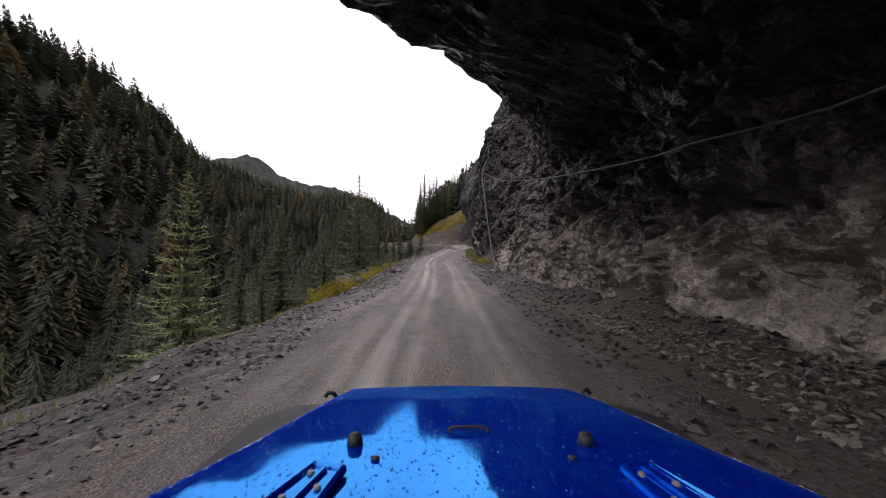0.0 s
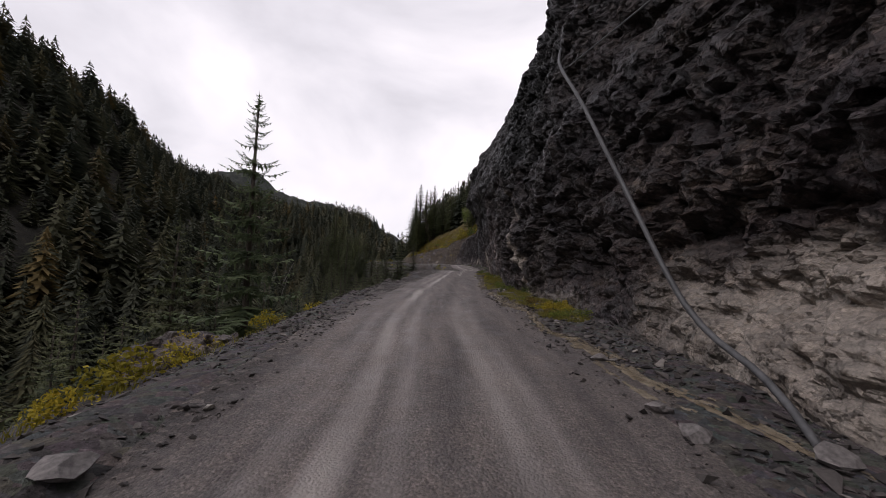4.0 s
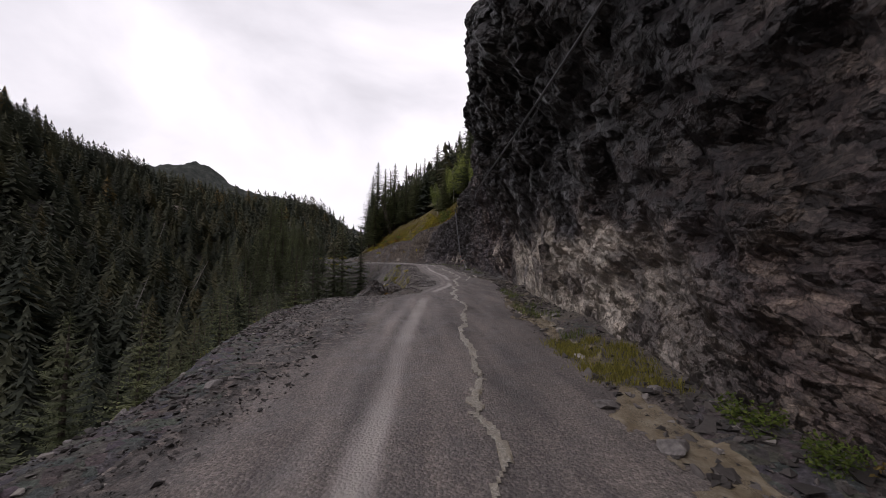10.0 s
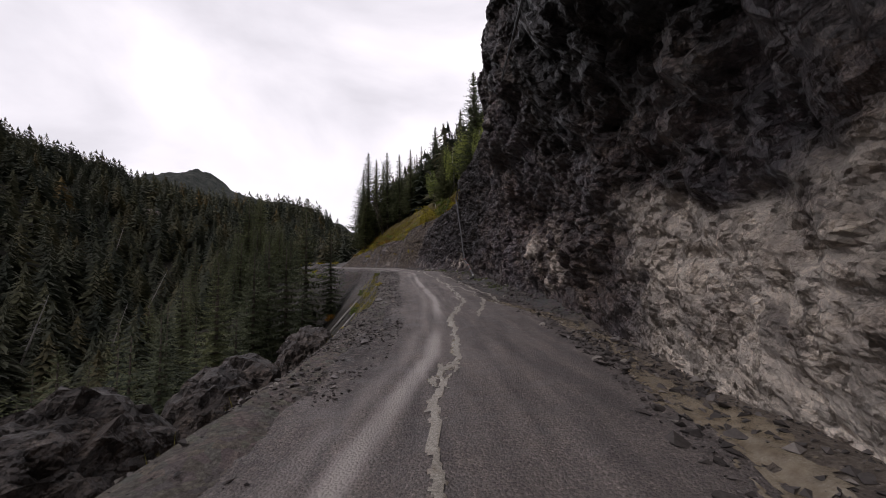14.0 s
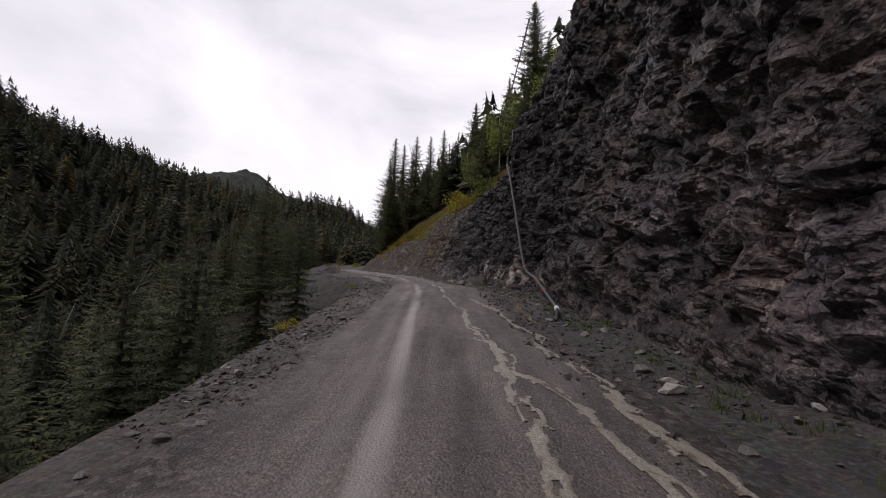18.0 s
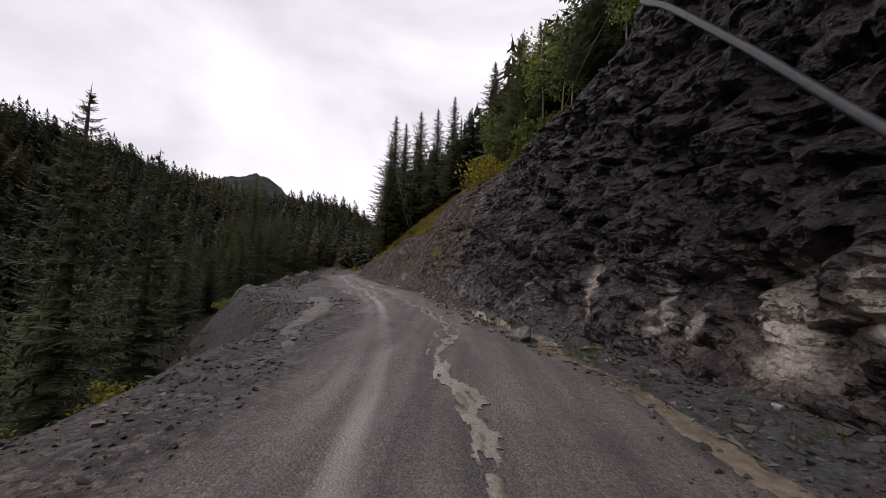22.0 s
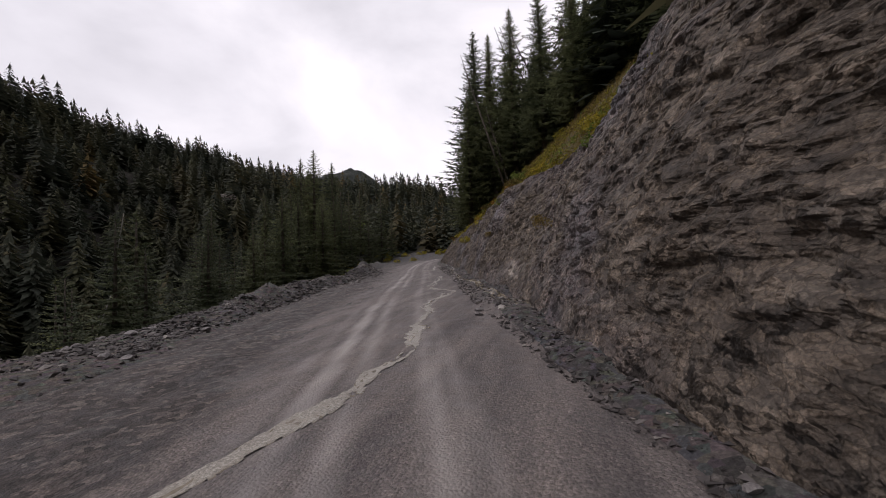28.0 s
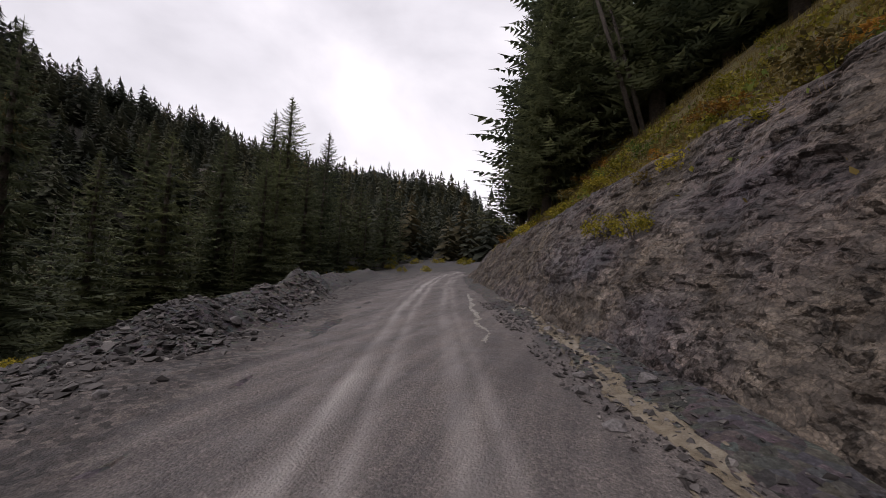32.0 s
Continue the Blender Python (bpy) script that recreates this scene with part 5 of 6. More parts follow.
for x, y, s, key in ((0.1, 73.1, 0.8, "orange"), (-0.6, 72.6, 0.65, "yellow"), (0.55, 73.9, 0.5, "orange"), (0.7, 75.6, 0.4, "tawny"), (-1.8, 74.6, 0.6, "tawny"), (-2.6, 73.5, 0.7, "yellow"), (1.4, 102, 0.45, "yellow"), (0.0, 106, 0.8, "yellow"), (-0.8, 104.5, 0.9, "green"), (-1.0, 108, 0.7, "yellow"), (0.55, 113.2, 0.5, "green"), (0.25, 114.8, 0.6, "yellow"), (-1.6, 117.0, 0.9, "green"), (-0.6, 99, 0.5, "yellow"), (-0.4, 93.5, 0.45, "tawny"), (-3.6, 84, 1.1, "orange"), (-4.6, 88, 1.0, "tawny"), (-2.8, 80, 1.0, "orange")):
    shrub(key, x, y, s, "autumn shrub under the road shoulder" if key != "green" else "green leafy shrub on the verge", 0.8)
for _ in range(26):
    y = rng.uniform(128, 188)
    x = float(edge_x(y)) - rng.uniform(0.2, 2.2)
    shrub("yellow" if rng.random() < 0.7 else "green", x, y, rng.uniform(0.4, 0.9), "yellow-green shrub behind the earth bank", 0.7)
for _ in range(22):
    y = rng.uniform(205, 236)
    x = float(axis_x(y)) - rng.uniform(4, 26)
    shrub("yellow", x, y, rng.uniform(0.9, 1.8), "bright yellow willow shrub at the road bend", 0.9)
for _ in range(40):
    y = rng.uniform(20, 125)
    x = float(edge_x(y)) - rng.uniform(3, 22)
    shrub(str(rng.choice(("tawny", "orange", "yellow", "green"))), x, y, rng.uniform(0.6, 1.5), "autumn shrub on the steep bank", 0.8)
shrub("yellow", 7.4, 141.5, 2.4, "large yellow-green willow above the rock cut", 1.2)
shrub("yellow", 6.6, 139.0, 2.2, "large yellow-green willow above the rock cut", 1.1)
shrub("yellow", 7.6, 135.5, 2.0, "large yellow-green willow above the rock cut", 1.1)
shrub("green", 9.5, 132, 2.2, "large green willow above the rock cut", 1.2)
for k in range(120):
    y = rng.uniform(114, 192)
    x = float(cliff_x(np.array(y), np.array(crest_h(y)))) + (rng.uniform(0.8, 8.0) if k < 35 else rng.uniform(0.3, 3.5))
    shrub(str(rng.choice(("yellow", "yellow", "tawny", "orange", "green"))), x, y, rng.uniform(0.55, 1.25), "autumn-coloured shrub on the cut bank's crest", 0.7)
for x, y, s in ((4.6, 134.6, 0.5), (4.2, 136, 0.6), (1.5, 147.5, 0.5), (-1.2, 157.5, 0.4), (-5.0, 168.5, 0.6), (-4.6, 170, 0.7)):
    ob = shrub("tawny" if s < 0.6 else "yellow", x, y, s, "small shrub rooted in the rock cut", 1.0)
    ob.location.x = float(cliff_x(np.array(y), np.array(2.6))) - 0.1
    ob.location.z = float(road_z(y)) + 2.5


def grass_stuff(name, label, x, y, z, r, height, material):
    n = len(x)
    a = r.uniform(0, 6.28, n)
    h = height * r.uniform(0.4, 1.2, n)
    w = 0.006 + 0.006 * r.random(n)
    lean = r.uniform(-0.5, 0.5, (n, 2)) * h[:, None]
    base = np.stack([x, y, z - 0.03], 1)
    sd = np.stack([np.cos(a) * w, np.sin(a) * w, 0 * a], 1)
    tip = base + np.stack([lean[:, 0], lean[:, 1], h], 1)
    co = np.stack([base - sd, base + sd, tip], 1).reshape(-1, 3)
    return tagged(new(name, raw_mesh(name, co, np.arange(len(co)).reshape(-1, 3), material)), label, "grass", kind="stuff")


def tufts(r, n_tuft, per, spots):
    c = np.repeat(spots, per, axis=0)
    return c + r.normal(scale=0.09, size=c.shape)


WEEDS = leaf_material("olive_autumn_weeds", (0.1, 0.1, 0.025), (0.32, 0.29, 0.07))
r4 = np.random.default_rng(9)
y = r4.uniform(114, 198, 5200)
x = cliff_x(y, crest_h(y)) + r4.uniform(0.3, 9, 5200)
p = tufts(r4, 0, 9, np.stack([x, y], 1))
grass_stuff("grass", "tawny autumn grass on the cut bank", p[:, 0], p[:, 1], land_z(p[:, 0][None], p[:, 1][None])[0], r4, 0.5, DRY)
y = r4.uniform(33, 62, 1000)
x = cliff_x(y, 0 * y) - 0.1 - 1.1 * r4.random(1000)
keep = fbm(x * 0.7, y * 0.5, 0 * x, 3, 64) > -0.1
x, y = x[keep], y[keep]
p = tufts(r4, 0, 44, np.stack([x, y], 1))
grass_stuff("grass", "yellowing grass along the cliff foot", p[:, 0], p[:, 1], road_or_land(p[:, 0], p[:, 1]), r4, 0.15, WEEDS)
y = np.concatenate([r4.uniform(2, 50, 90), r4.uniform(84, 120, 200), r4.uniform(62, 80, 60)])
x = edge_x(y) - 0.2 - 1.6 * r4.random(len(y))
p = tufts(r4, 0, 20, np.stack([x, y], 1))
grass_stuff("grass", "yellowing grass on the outer edge", p[:, 0], p[:, 1], road_or_land(p[:, 0], p[:, 1]), r4, 0.24, WEEDS)
y = np.concatenate([r4.uniform(62, 74, 40), r4.uniform(95, 122, 60)])
x = cliff_x(y, 0 * y) - 0.2 - 0.8 * r4.random(len(y))
p = tufts(r4, 0, 22, np.stack([x, y], 1))
grass_stuff("grass", "sparse green weeds under the rock face", p[:, 0], p[:, 1], road_or_land(p[:, 0], p[:, 1]), r4, 0.22, GREEN)


def brush(name, label, r, spots, material):
    """Low tangled brush: many small leaves in loose clumps on the slope."""
    cs = []
    for x, y in spots:
        w, h = r.uniform(0.3, 0.8), r.uniform(0.2, 0.55)
        k = 46
        q = r.normal(size=(k, 3)) * np.array([w * 0.5, w * 0.5, h * 0.4]) + np.array([x, y, 0])
        q[:, 2] = land_z(q[:, 0][None], q[:, 1][None])[0] + np.abs(q[:, 2]) + 0.03
        cs.append(q)
    p = np.concatenate(cs)
    n = len(p)
    a = r.normal(size=(n, 3))
    a /= np.linalg.norm(a, axis=1)[:, None]
    b = np.cross(a, r.normal(size=(n, 3)))
    b /= np.linalg.norm(b, axis=1)[:, None]
    s = r.uniform(0.04, 0.11, (n, 1))
    co = np.stack([p - a * s, p + b * s * 0.55, p + a * s, p - b * s * 0.55], 1).reshape(-1, 3)
    ob = new(name, raw_mesh(name, co, np.arange(len(co)).reshape(-1, 4), material))
    return tagged(ob, label, "brush", kind="stuff")


r5 = np.random.default_rng(19)
for n_, mat_, lab_ in ((600, YELLOW, "yellow autumn brush on the crest of the cut"), (420, DRY, "tawny dry brush on the crest of the cut"), (130, GREEN, "green low brush on the crest of the cut")):
    by = r5.uniform(116, 192, n_)
    bx = cliff_x(by, crest_h(by)) + 0.2 + 6.5 * r5.random(n_) ** 1.5
    brush("brush", lab_, r5, np.stack([bx, by], 1), mat_)


# ---- aspens ----
ASPEN_LEAVES = [leaf_cloud(rng, 2300, 2.1, 2.1, 5.2, 0.12, ASPEN, "crown") for _ in range(2)]
ASPEN_TRUNK = tube("trunk", smooth_line([(0, 0, -1), (0.15, 0.05, 2.5), (0, 0.1, 5), (0.1, 0, 7.6)], 0.6), 0.09, ASPEN_BARK, 7, 0.25)
for x, y, h in ((16, 127, 9), (18, 123, 10), (15, 132, 8.5), (20, 130, 10), (13.5, 138, 8), (19, 118, 10), (22, 124, 11), (11, 146, 7), (12, 141, 9), (14.5, 144, 10), (16.5, 137, 10), (9.5, 152, 8), (12.5, 150, 9.5), (17, 147, 11), (22, 134, 12), (24, 127, 12), (-58, 254, 7)):
    tree = new("aspen_tree")
    s = h / 8.0
    tree.location = (x, y, ground_at(x, y))
    tree.rotation_euler = (rng.uniform(-0.1, 0.1), rng.uniform(-0.15, 0.05), rng.uniform(0, 6.28))
    tree.scale = (s * 0.8, s * 0.8, s)
    part("trunk", ASPEN_TRUNK, tree)
    crown = part("crown", ASPEN_LEAVES[int(rng.integers(2))], tree)
    crown.location = (0, 0, 2.2)
    tagged(tree, "slender aspen with pale green leaves above the cliff", "tree", "aspens above the cut")


# ---- bare snags ----
for x, y, h, lx, ly in ((-47, 128, 12, 0.05, 0.35), (-52, 150, 13, 0.0, 0.3), (-60, 172, 14, -0.05, 0.4), (-38, 95, 9, 0.1, 0.25), (-80, 190, 13, 0.05, 0.3), (-3.4, 183.2, 19, 0.03, -0.27), (3.9, 183.0, 17, 0.0, -0.38), (2.8, 184.1, 18, 0.0, -0.35), (1.8, 185.2, 19, 0.0, -0.32), (-3.0, 183.8, 11, 0.02, -0.24), (-30, 70, 7, 0.1, 0.5)):
    wood = BARK if x > -10 else DEADWOOD
    snag = new("dead_tree")
    snag.location = (x, y, ground_at(x, y))
    snag.rotation_euler = (lx, ly, 0)
    part("trunk", tube("trunk", [(0, 0, -1), (0.06, 0, h * 0.4), (0, 0.05, h * 0.75), (0.05, 0, h)], 0.17, wood, 7, 0.15), snag)
    for k in range(26):
        z = h * rng.uniform(0.3, 0.95)
        a = rng.uniform(0, 6.28)
        q = (1.05 - z / h) * 1.7 + 0.25
        part("branch", tube("branch", [(0, 0, z), (math.cos(a) * q * 0.5, math.sin(a) * q * 0.5, z - 0.05), (math.cos(a) * q, math.sin(a) * q, z - 0.3 * q)], 0.025, wood, 4, 0.3), snag)
    tagged(snag, "bare grey dead spruce standing among living trees", "tree", "standing dead trees")


# ---- runoff water ----
def runoff(name, label, pts, width, seed, calm=0.0):
    """A shallow braided trickle: a brown film, and strands of foam that part and meet again."""
    line = smooth_line([(a, b, 0) for a, b in pts], 0.07)
    n = len(line)
    tang = np.gradient(line, axis=0)
    tang /= np.linalg.norm(tang, axis=1)[:, None] + 1e-9
    s = np.arange(n) * 0.07
    ends = np.clip(np.minimum(np.arange(n), n - 1 - np.arange(n)) / 14, 0.08, 1)[:, None]
    reach = width * 1.7 + 0.2
    o = np.arange(-reach, reach + 0.02, 0.032)
    X = line[:, 0:1] - tang[:, 1:2] * o
    Y = line[:, 1:2] + tang[:, 0:1] * o
    wander = (0.16 * fbm(s * 0.6, 0 * s, 0 * s, 3, seed))[:, None]
    wide = (width * np.clip(0.75 + 0.6 * fbm(s * 0.5, 0 * s + 3, 0 * s, 3, seed + 5), 0.3, 1.5))[:, None] * ends
    side = o[None] - wander
    rough_ = 0.6 * fbm(X * 2.2, Y * 1.3, 0 * X, 3, seed + 7) + 0.4 * fbm(X * 10, Y * 7, 0 * X, 2, seed + 8)
    film = 0.5 + 0.5 * calm - np.abs(side) / wide + rough_ * (1 - 0.3 * calm)
    foam = np.full(X.shape, -1.0)
    for k in range(3):
        at = (width * 1.25 * fbm(s * (0.35 + 0.1 * k), 0 * s + 7 * k, 0 * s, 3, seed + 20 + k))[:, None]
        thick = (0.035 + 0.05 * np.clip(0.4 + fbm(s * 0.7, 0 * s + 5 * k, 0 * s, 3, seed + 30 + k), 0, 1.2))[:, None] * ends * (1.2 if k == 0 else 0.8)
        foam = np.maximum(foam, 1.0 - np.abs(side - at) / (thick + 1e-4) + 0.9 * fbm(X * 12, Y * 9, 0 * X, 2, seed + 40 + k) + 0.5 * rough_)
    field = np.maximum(film, foam)
    Z = road_surface(X, Y) + 0.024 * np.clip(field / 0.35, 0, 1) - 0.01
    idx = np.arange(X.size).reshape(X.shape)
    quads = np.stack([idx[:-1, :-1], idx[1:, :-1], idx[1:, 1:], idx[:-1, 1:]], -1).reshape(-1, 4)
    keep = (np.minimum(np.minimum(field[:-1, :-1], field[1:, 1:]), np.minimum(field[1:, :-1], field[:-1, 1:])) > 0.0).ravel()
    used, inv = np.unique(quads[keep], return_inverse=True)
    co = np.stack([X, Y, Z], -1).reshape(-1, 3)[used]
    me = raw_mesh(name, co, inv.reshape(-1, 4), MUD_WATER, {"foam": np.clip(foam.ravel()[used] * 1.1, 0, 1) * (1 - 0.8 * calm)}, smooth=True)
    return tagged(new(name, me), label, "water", kind="structure")


runoff("water", "silty tan runoff in the ditch by the cliff", [(3.1, 38.5), (2.7, 34), (2.75, 30), (3.2, 27), (3.5, 25.5)], 0.28, 1, 1.0)
runoff("water", "silty tan runoff in the ditch by the cliff", [(4.9, 66), (4.3, 61.5), (3.7, 58), (3.3, 54.5), (2.9, 49), (2.7, 44), (2.6, 40), (2.4, 36.5), (2.6, 34)], 0.3, 2, 1.0)
runoff("water", "silty tan runoff in the ditch by the cliff", [(7.3, 90.5), (8.2, 86), (8.3, 81.5), (7.3, 77), (6.4, 73.6), (5.6, 71), (4.9, 67.5), (4.5, 64)], 0.30, 3, 1.0)
runoff("water", "thin muddy rivulet running down the wheel track", [(5.4, 110), (6.0, 104), (6.35, 99.3), (6.3, 94.8), (6.2, 90), (5.3, 86), (4.6, 81), (4.3, 79), (4.1, 77.5)], 0.1, 4)
runoff("water", "thin muddy rivulet running down the wheel track", [(4.4, 79.6), (3.9, 76), (3.5, 73.2), (3.1, 70), (2.85, 67.4), (2.65, 64), (2.35, 61), (1.8, 58), (1.6, 55)], 0.055, 5)
runoff("water", "braided muddy rivulet beside the wheel track", [(6.4, 99), (7.2, 96), (7.3, 92), (6.8, 88), (6.0, 85)], 0.08, 6)
runoff("water", "braided muddy rivulet beside the wheel track", [(6.5, 108), (7.4, 103), (7.6, 96), (7.8, 92.2), (7.3, 88.3)], 0.09, 8)
runoff("water", "muddy rivulet crossing the road", [(-2.3, 134.4), (-0.6, 132.5), (1.0, 131.3), (2.3, 129.9), (3.4, 127), (4.3, 124.2), (4.7, 121), (4.9, 116), (5.3, 112), (5.5, 109.5)], 0.19, 10)
runoff("water", "muddy rivulet crossing the road", [(-3.0, 150), (-2.7, 147), (-2.2, 144.3), (-1.6, 141), (-1.2, 137.5), (-1.4, 135.8), (-2.4, 134.4)], 0.17, 12)
runoff("water", "muddy rivulet crossing the road", [(-6.2, 160.6), (-5.2, 156), (-4.4, 152.2), (-2.9, 150.2), (-2.9, 147.4)], 0.16, 14)
runoff("water", "muddy rivulet in the road", [(-12.2, 180), (-10.6, 174.5), (-9.2, 169), (-8.8, 167)], 0.05, 16)
runoff("water", "silty tan runoff under the rock cut", [(3.5, 133.7), (4.2, 130), (5.0, 127.4), (5.7, 125), (6.3, 122), (6.9, 119.6), (7.4, 116.5), (7.7, 113)], 0.19, 18, 1.0)
runoff("water", "silty tan runoff beside the road", [(7.7, 115), (7.7, 112.4), (8.4, 110.8), (8.5, 109), (8.2, 106), (8.1, 103)], 0.17, 20, 1.0)
runoff("water", "silty tan runoff under the rock cut", [(-10.4, 178.4), (-8.6, 174), (-7.4, 169), (-6.6, 165.5), (-5.2, 161), (-3.4, 156.5), (-1.8, 152), (-0.4, 148.5), (1.0, 145.2), (2.0, 140)], 0.22, 22, 1.0)

# ---- water hoses and cables on the rock ----
HOSE = stain_material("black_polythene_hose", (0.018, 0.018, 0.02), (0.05, 0.05, 0.055), 0.42, 5, 0.004)
GREY_HOSE = stain_material("weathered_grey_hose", (0.045, 0.045, 0.048), (0.11, 0.11, 0.115), 0.55, 5, 0.004)
RED_CLAMP = stain_material("orange_red_clamp", (0.3, 0.06, 0.03), (0.5, 0.14, 0.07), 0.6, 9, 0.004)
WHITE_TAPE = stain_material("white_joint_tape", (0.5, 0.5, 0.48), (0.75, 0.75, 0.72), 0.6, 9, 0.004)
hose_line = smooth_line([(8.75, 103.7, 6.62), (8.9, 104.2, 6.68), (9.15, 104.9, 6.86), (9.25, 106.0, 7.15), (9.26, 107.0, 7.49), (9.4, 109.2, 8.05), (9.4, 111.37, 8.63), (9.45, 113.2, 10.4), (9.5, 115.4, 12.9), (9.55, 117.6, 15.3), (9.6, 118.9, 16.6), (9.9, 118.4, 17.7), (11.0, 118.6, 18.4), (14, 120, 20.0)], 0.3)
hose_line = laid_on(hose_line, 0.08)
hose = new("water_hose", tube("water_hose", hose_line, 0.072, HOSE, 10))
tagged(hose, "thick black water hose hanging down the wet rock", "hose")
for y_at, name, m_, lab, reach_ in ((104.95, "coupling", WHITE_TAPE, "white taped joint", 0.9), (106.97, "clamp", RED_CLAMP, "orange-red clamp", 0.35), (109.0, "clamp", RED_CLAMP, "orange-red clamp", 0.35), (111.37, "clamp", RED_CLAMP, "orange-red clamp", 0.35)):
    i = int(np.argmin(np.abs(hose_line[:40, 1] - y_at)))
    part(name, tube(name, [hose_line[i], hose_line[i] + (hose_line[i + 1] - hose_line[i]) * reach_], 0.09, m_, 10), hose, lab)
old_hose = new("water_hose", tube("water_hose", laid_on(smooth_line([(3.55, 26.2, 1.35), (3.75, 27.0, 1.8), (3.7, 28.4, 2.6), (3.6, 30.2, 5.0), (3.55, 32.2, 7.6), (3.6, 34.2, 9.8), (4.2, 36, 11.5)], 0.3), 0.06), 0.045, GREY_HOSE, 8))
tagged(old_hose, "grey water hose hanging against the dark rock", "hose")
for name, pts, label in (("cable", [(3.9, 34.2, 9.8), (3.9, 27, 7.7), (4.0, 19.5, 6.0), (4.05, 12.3, 4.65), (3.95, 5.7, 3.6), (4.1, 2, 3.3), (4.2, -4, 3.2)], "thin grey cable slung along the overhang"),
                         ("cable", [(3.0, 40, 9.4), (2.6, 50, 8.2), (2.9, 58, 7.8), (3.3, 66, 8.0), (4.5, 73, 9.2), (5.4, 77.5, 10.6), (6.0, 81, 11.4)], "thin dark cable strung across the rock face"),
                         ("cable", [(7.0, 100, 13.5), (7.6, 110, 14.0), (8.0, 118, 14.6), (9.2, 126, 16.4), (9, 134, 18)], "thin dark cable strung across the rock face")):
    tagged(new(name, tube(name, laid_on(smooth_line(pts, 0.6), 0.03), 0.018, GREY_HOSE, 6)), label, "cable")

# ---- log, culvert pipe, boulder on the outer edge ----
SILT = stain_material("wet_grey_silt", (0.085, 0.075, 0.068), (0.185, 0.167, 0.15), 0.7, 6, 0.08)
lip = smooth_line([(1.75, 117.2, 0), (1.15, 118.6, 0), (0.68, 120.4, 0), (0.42, 122.0, 0), (0.22, 123.5, 0), (-0.2, 125.2, 0), (-0.55, 126.5, 0), (-1.3, 128.2, 0), (-2.0, 129.7, 0)], 0.14)
n_lip = len(lip)
along_l = np.arange(n_lip) * 0.14
side_l = np.gradient(lip, axis=0)[:, :2]
side_l /= np.linalg.norm(side_l, axis=1)[:, None]
prof_o = np.array([-0.46, -0.45, -0.42, -0.36, -0.22, -0.05, 0.14, 0.3, 0.38, 0.4])
prof_z = np.array([-0.75, -0.3, -0.05, 0.05, 0.09, 0.1, 0.085, 0.04, -0.08, -0.3])
wide_l = np.clip(0.85 + 0.45 * fbm(along_l * 0.5, 0 * along_l, 0 * along_l, 3, 301), 0.5, 1.4) * np.clip(np.minimum(along_l, along_l[-1] - along_l) / 0.8, 0.15, 1)
LO = prof_o[None] * wide_l[:, None] + 0.05 * fbm(np.tile(along_l[:, None] * 1.6, (1, 10)), np.tile(prof_o[None] * 4, (n_lip, 1)), np.zeros((n_lip, 10)), 3, 305)
LX, LY = lip[:, 0:1] + side_l[:, 1:2] * LO, lip[:, 1:2] - side_l[:, 0:1] * LO
LZ = road_z(lip[:, 1])[:, None] + 0.0 + prof_z[None] * np.clip(wide_l, 0.4, 1.2)[:, None] + 0.07 * fbm(LX * 2.2, LY * 2.2, 0 * LX, 4, 311)
tagged(new("mud_ledge", grid_mesh("mud_ledge", LX, LY, LZ, SILT)), "pale wet silt lip of the washed-out road shoulder", "mud")
for a, b, rad, lab in (((-3.2, 100.5), (-0.6, 103.5), 0.13, "weathered fallen log on the bank"), ((-4.5, 112), (-1.6, 113.2), 0.16, "weathered fallen log on the bank"), ((-6.5, 59), (-4.2, 66), 0.08, "bare fallen pole on the bank")):
    z0, z1 = ground_at(*a), ground_at(*b)
    tagged(new("log", tube("log", [(*a, z0 + rad * 0.7), ((a[0] + b[0]) / 2, (a[1] + b[1]) / 2, (z0 + z1) / 2 + rad), (*b, z1 + rad * 0.7)], rad, DEADWOOD, 9, 0.6)), lab, "log", "fallen logs")


def outcrop(x, y, sx, sy, sz, lift, label, seed, tone=1.5, dusty=0.3, soil=0.1):
    bm = bmesh.new()
    bmesh.ops.create_icosphere(bm, subdivisions=5, radius=1.0)
    co = np.array([v.co[:] for v in bm.verts])
    p = co * np.array([sx, sy, sz])
    k = 0.32 * blocks(p[:, 0] * 0.9, p[:, 1] * 0.9, p[:, 2] * 1.4, seed) + 0.12 * blocks(p[:, 0] * 2.6, p[:, 1] * 2.6, p[:, 2] * 3.4, seed + 9)
    p = p + co * k[:, None]
    for v, q in zip(bm.verts, p):
        v.co = q
    me_o = bm_mesh("rock_outcrop", bm, ROCK)
    for key, val in (("band_shade", tone), ("pale", dusty), ("earth", soil)):
        me_o.attributes.new(key, "FLOAT", "POINT").data.foreach_set("value", np.full(len(me_o.vertices), val, dtype=np.float32))
    ob = new("rock_outcrop", me_o)
    ob.location = (x, y, ground_at(x, y) + lift)
    return tagged(ob, label, "rock")


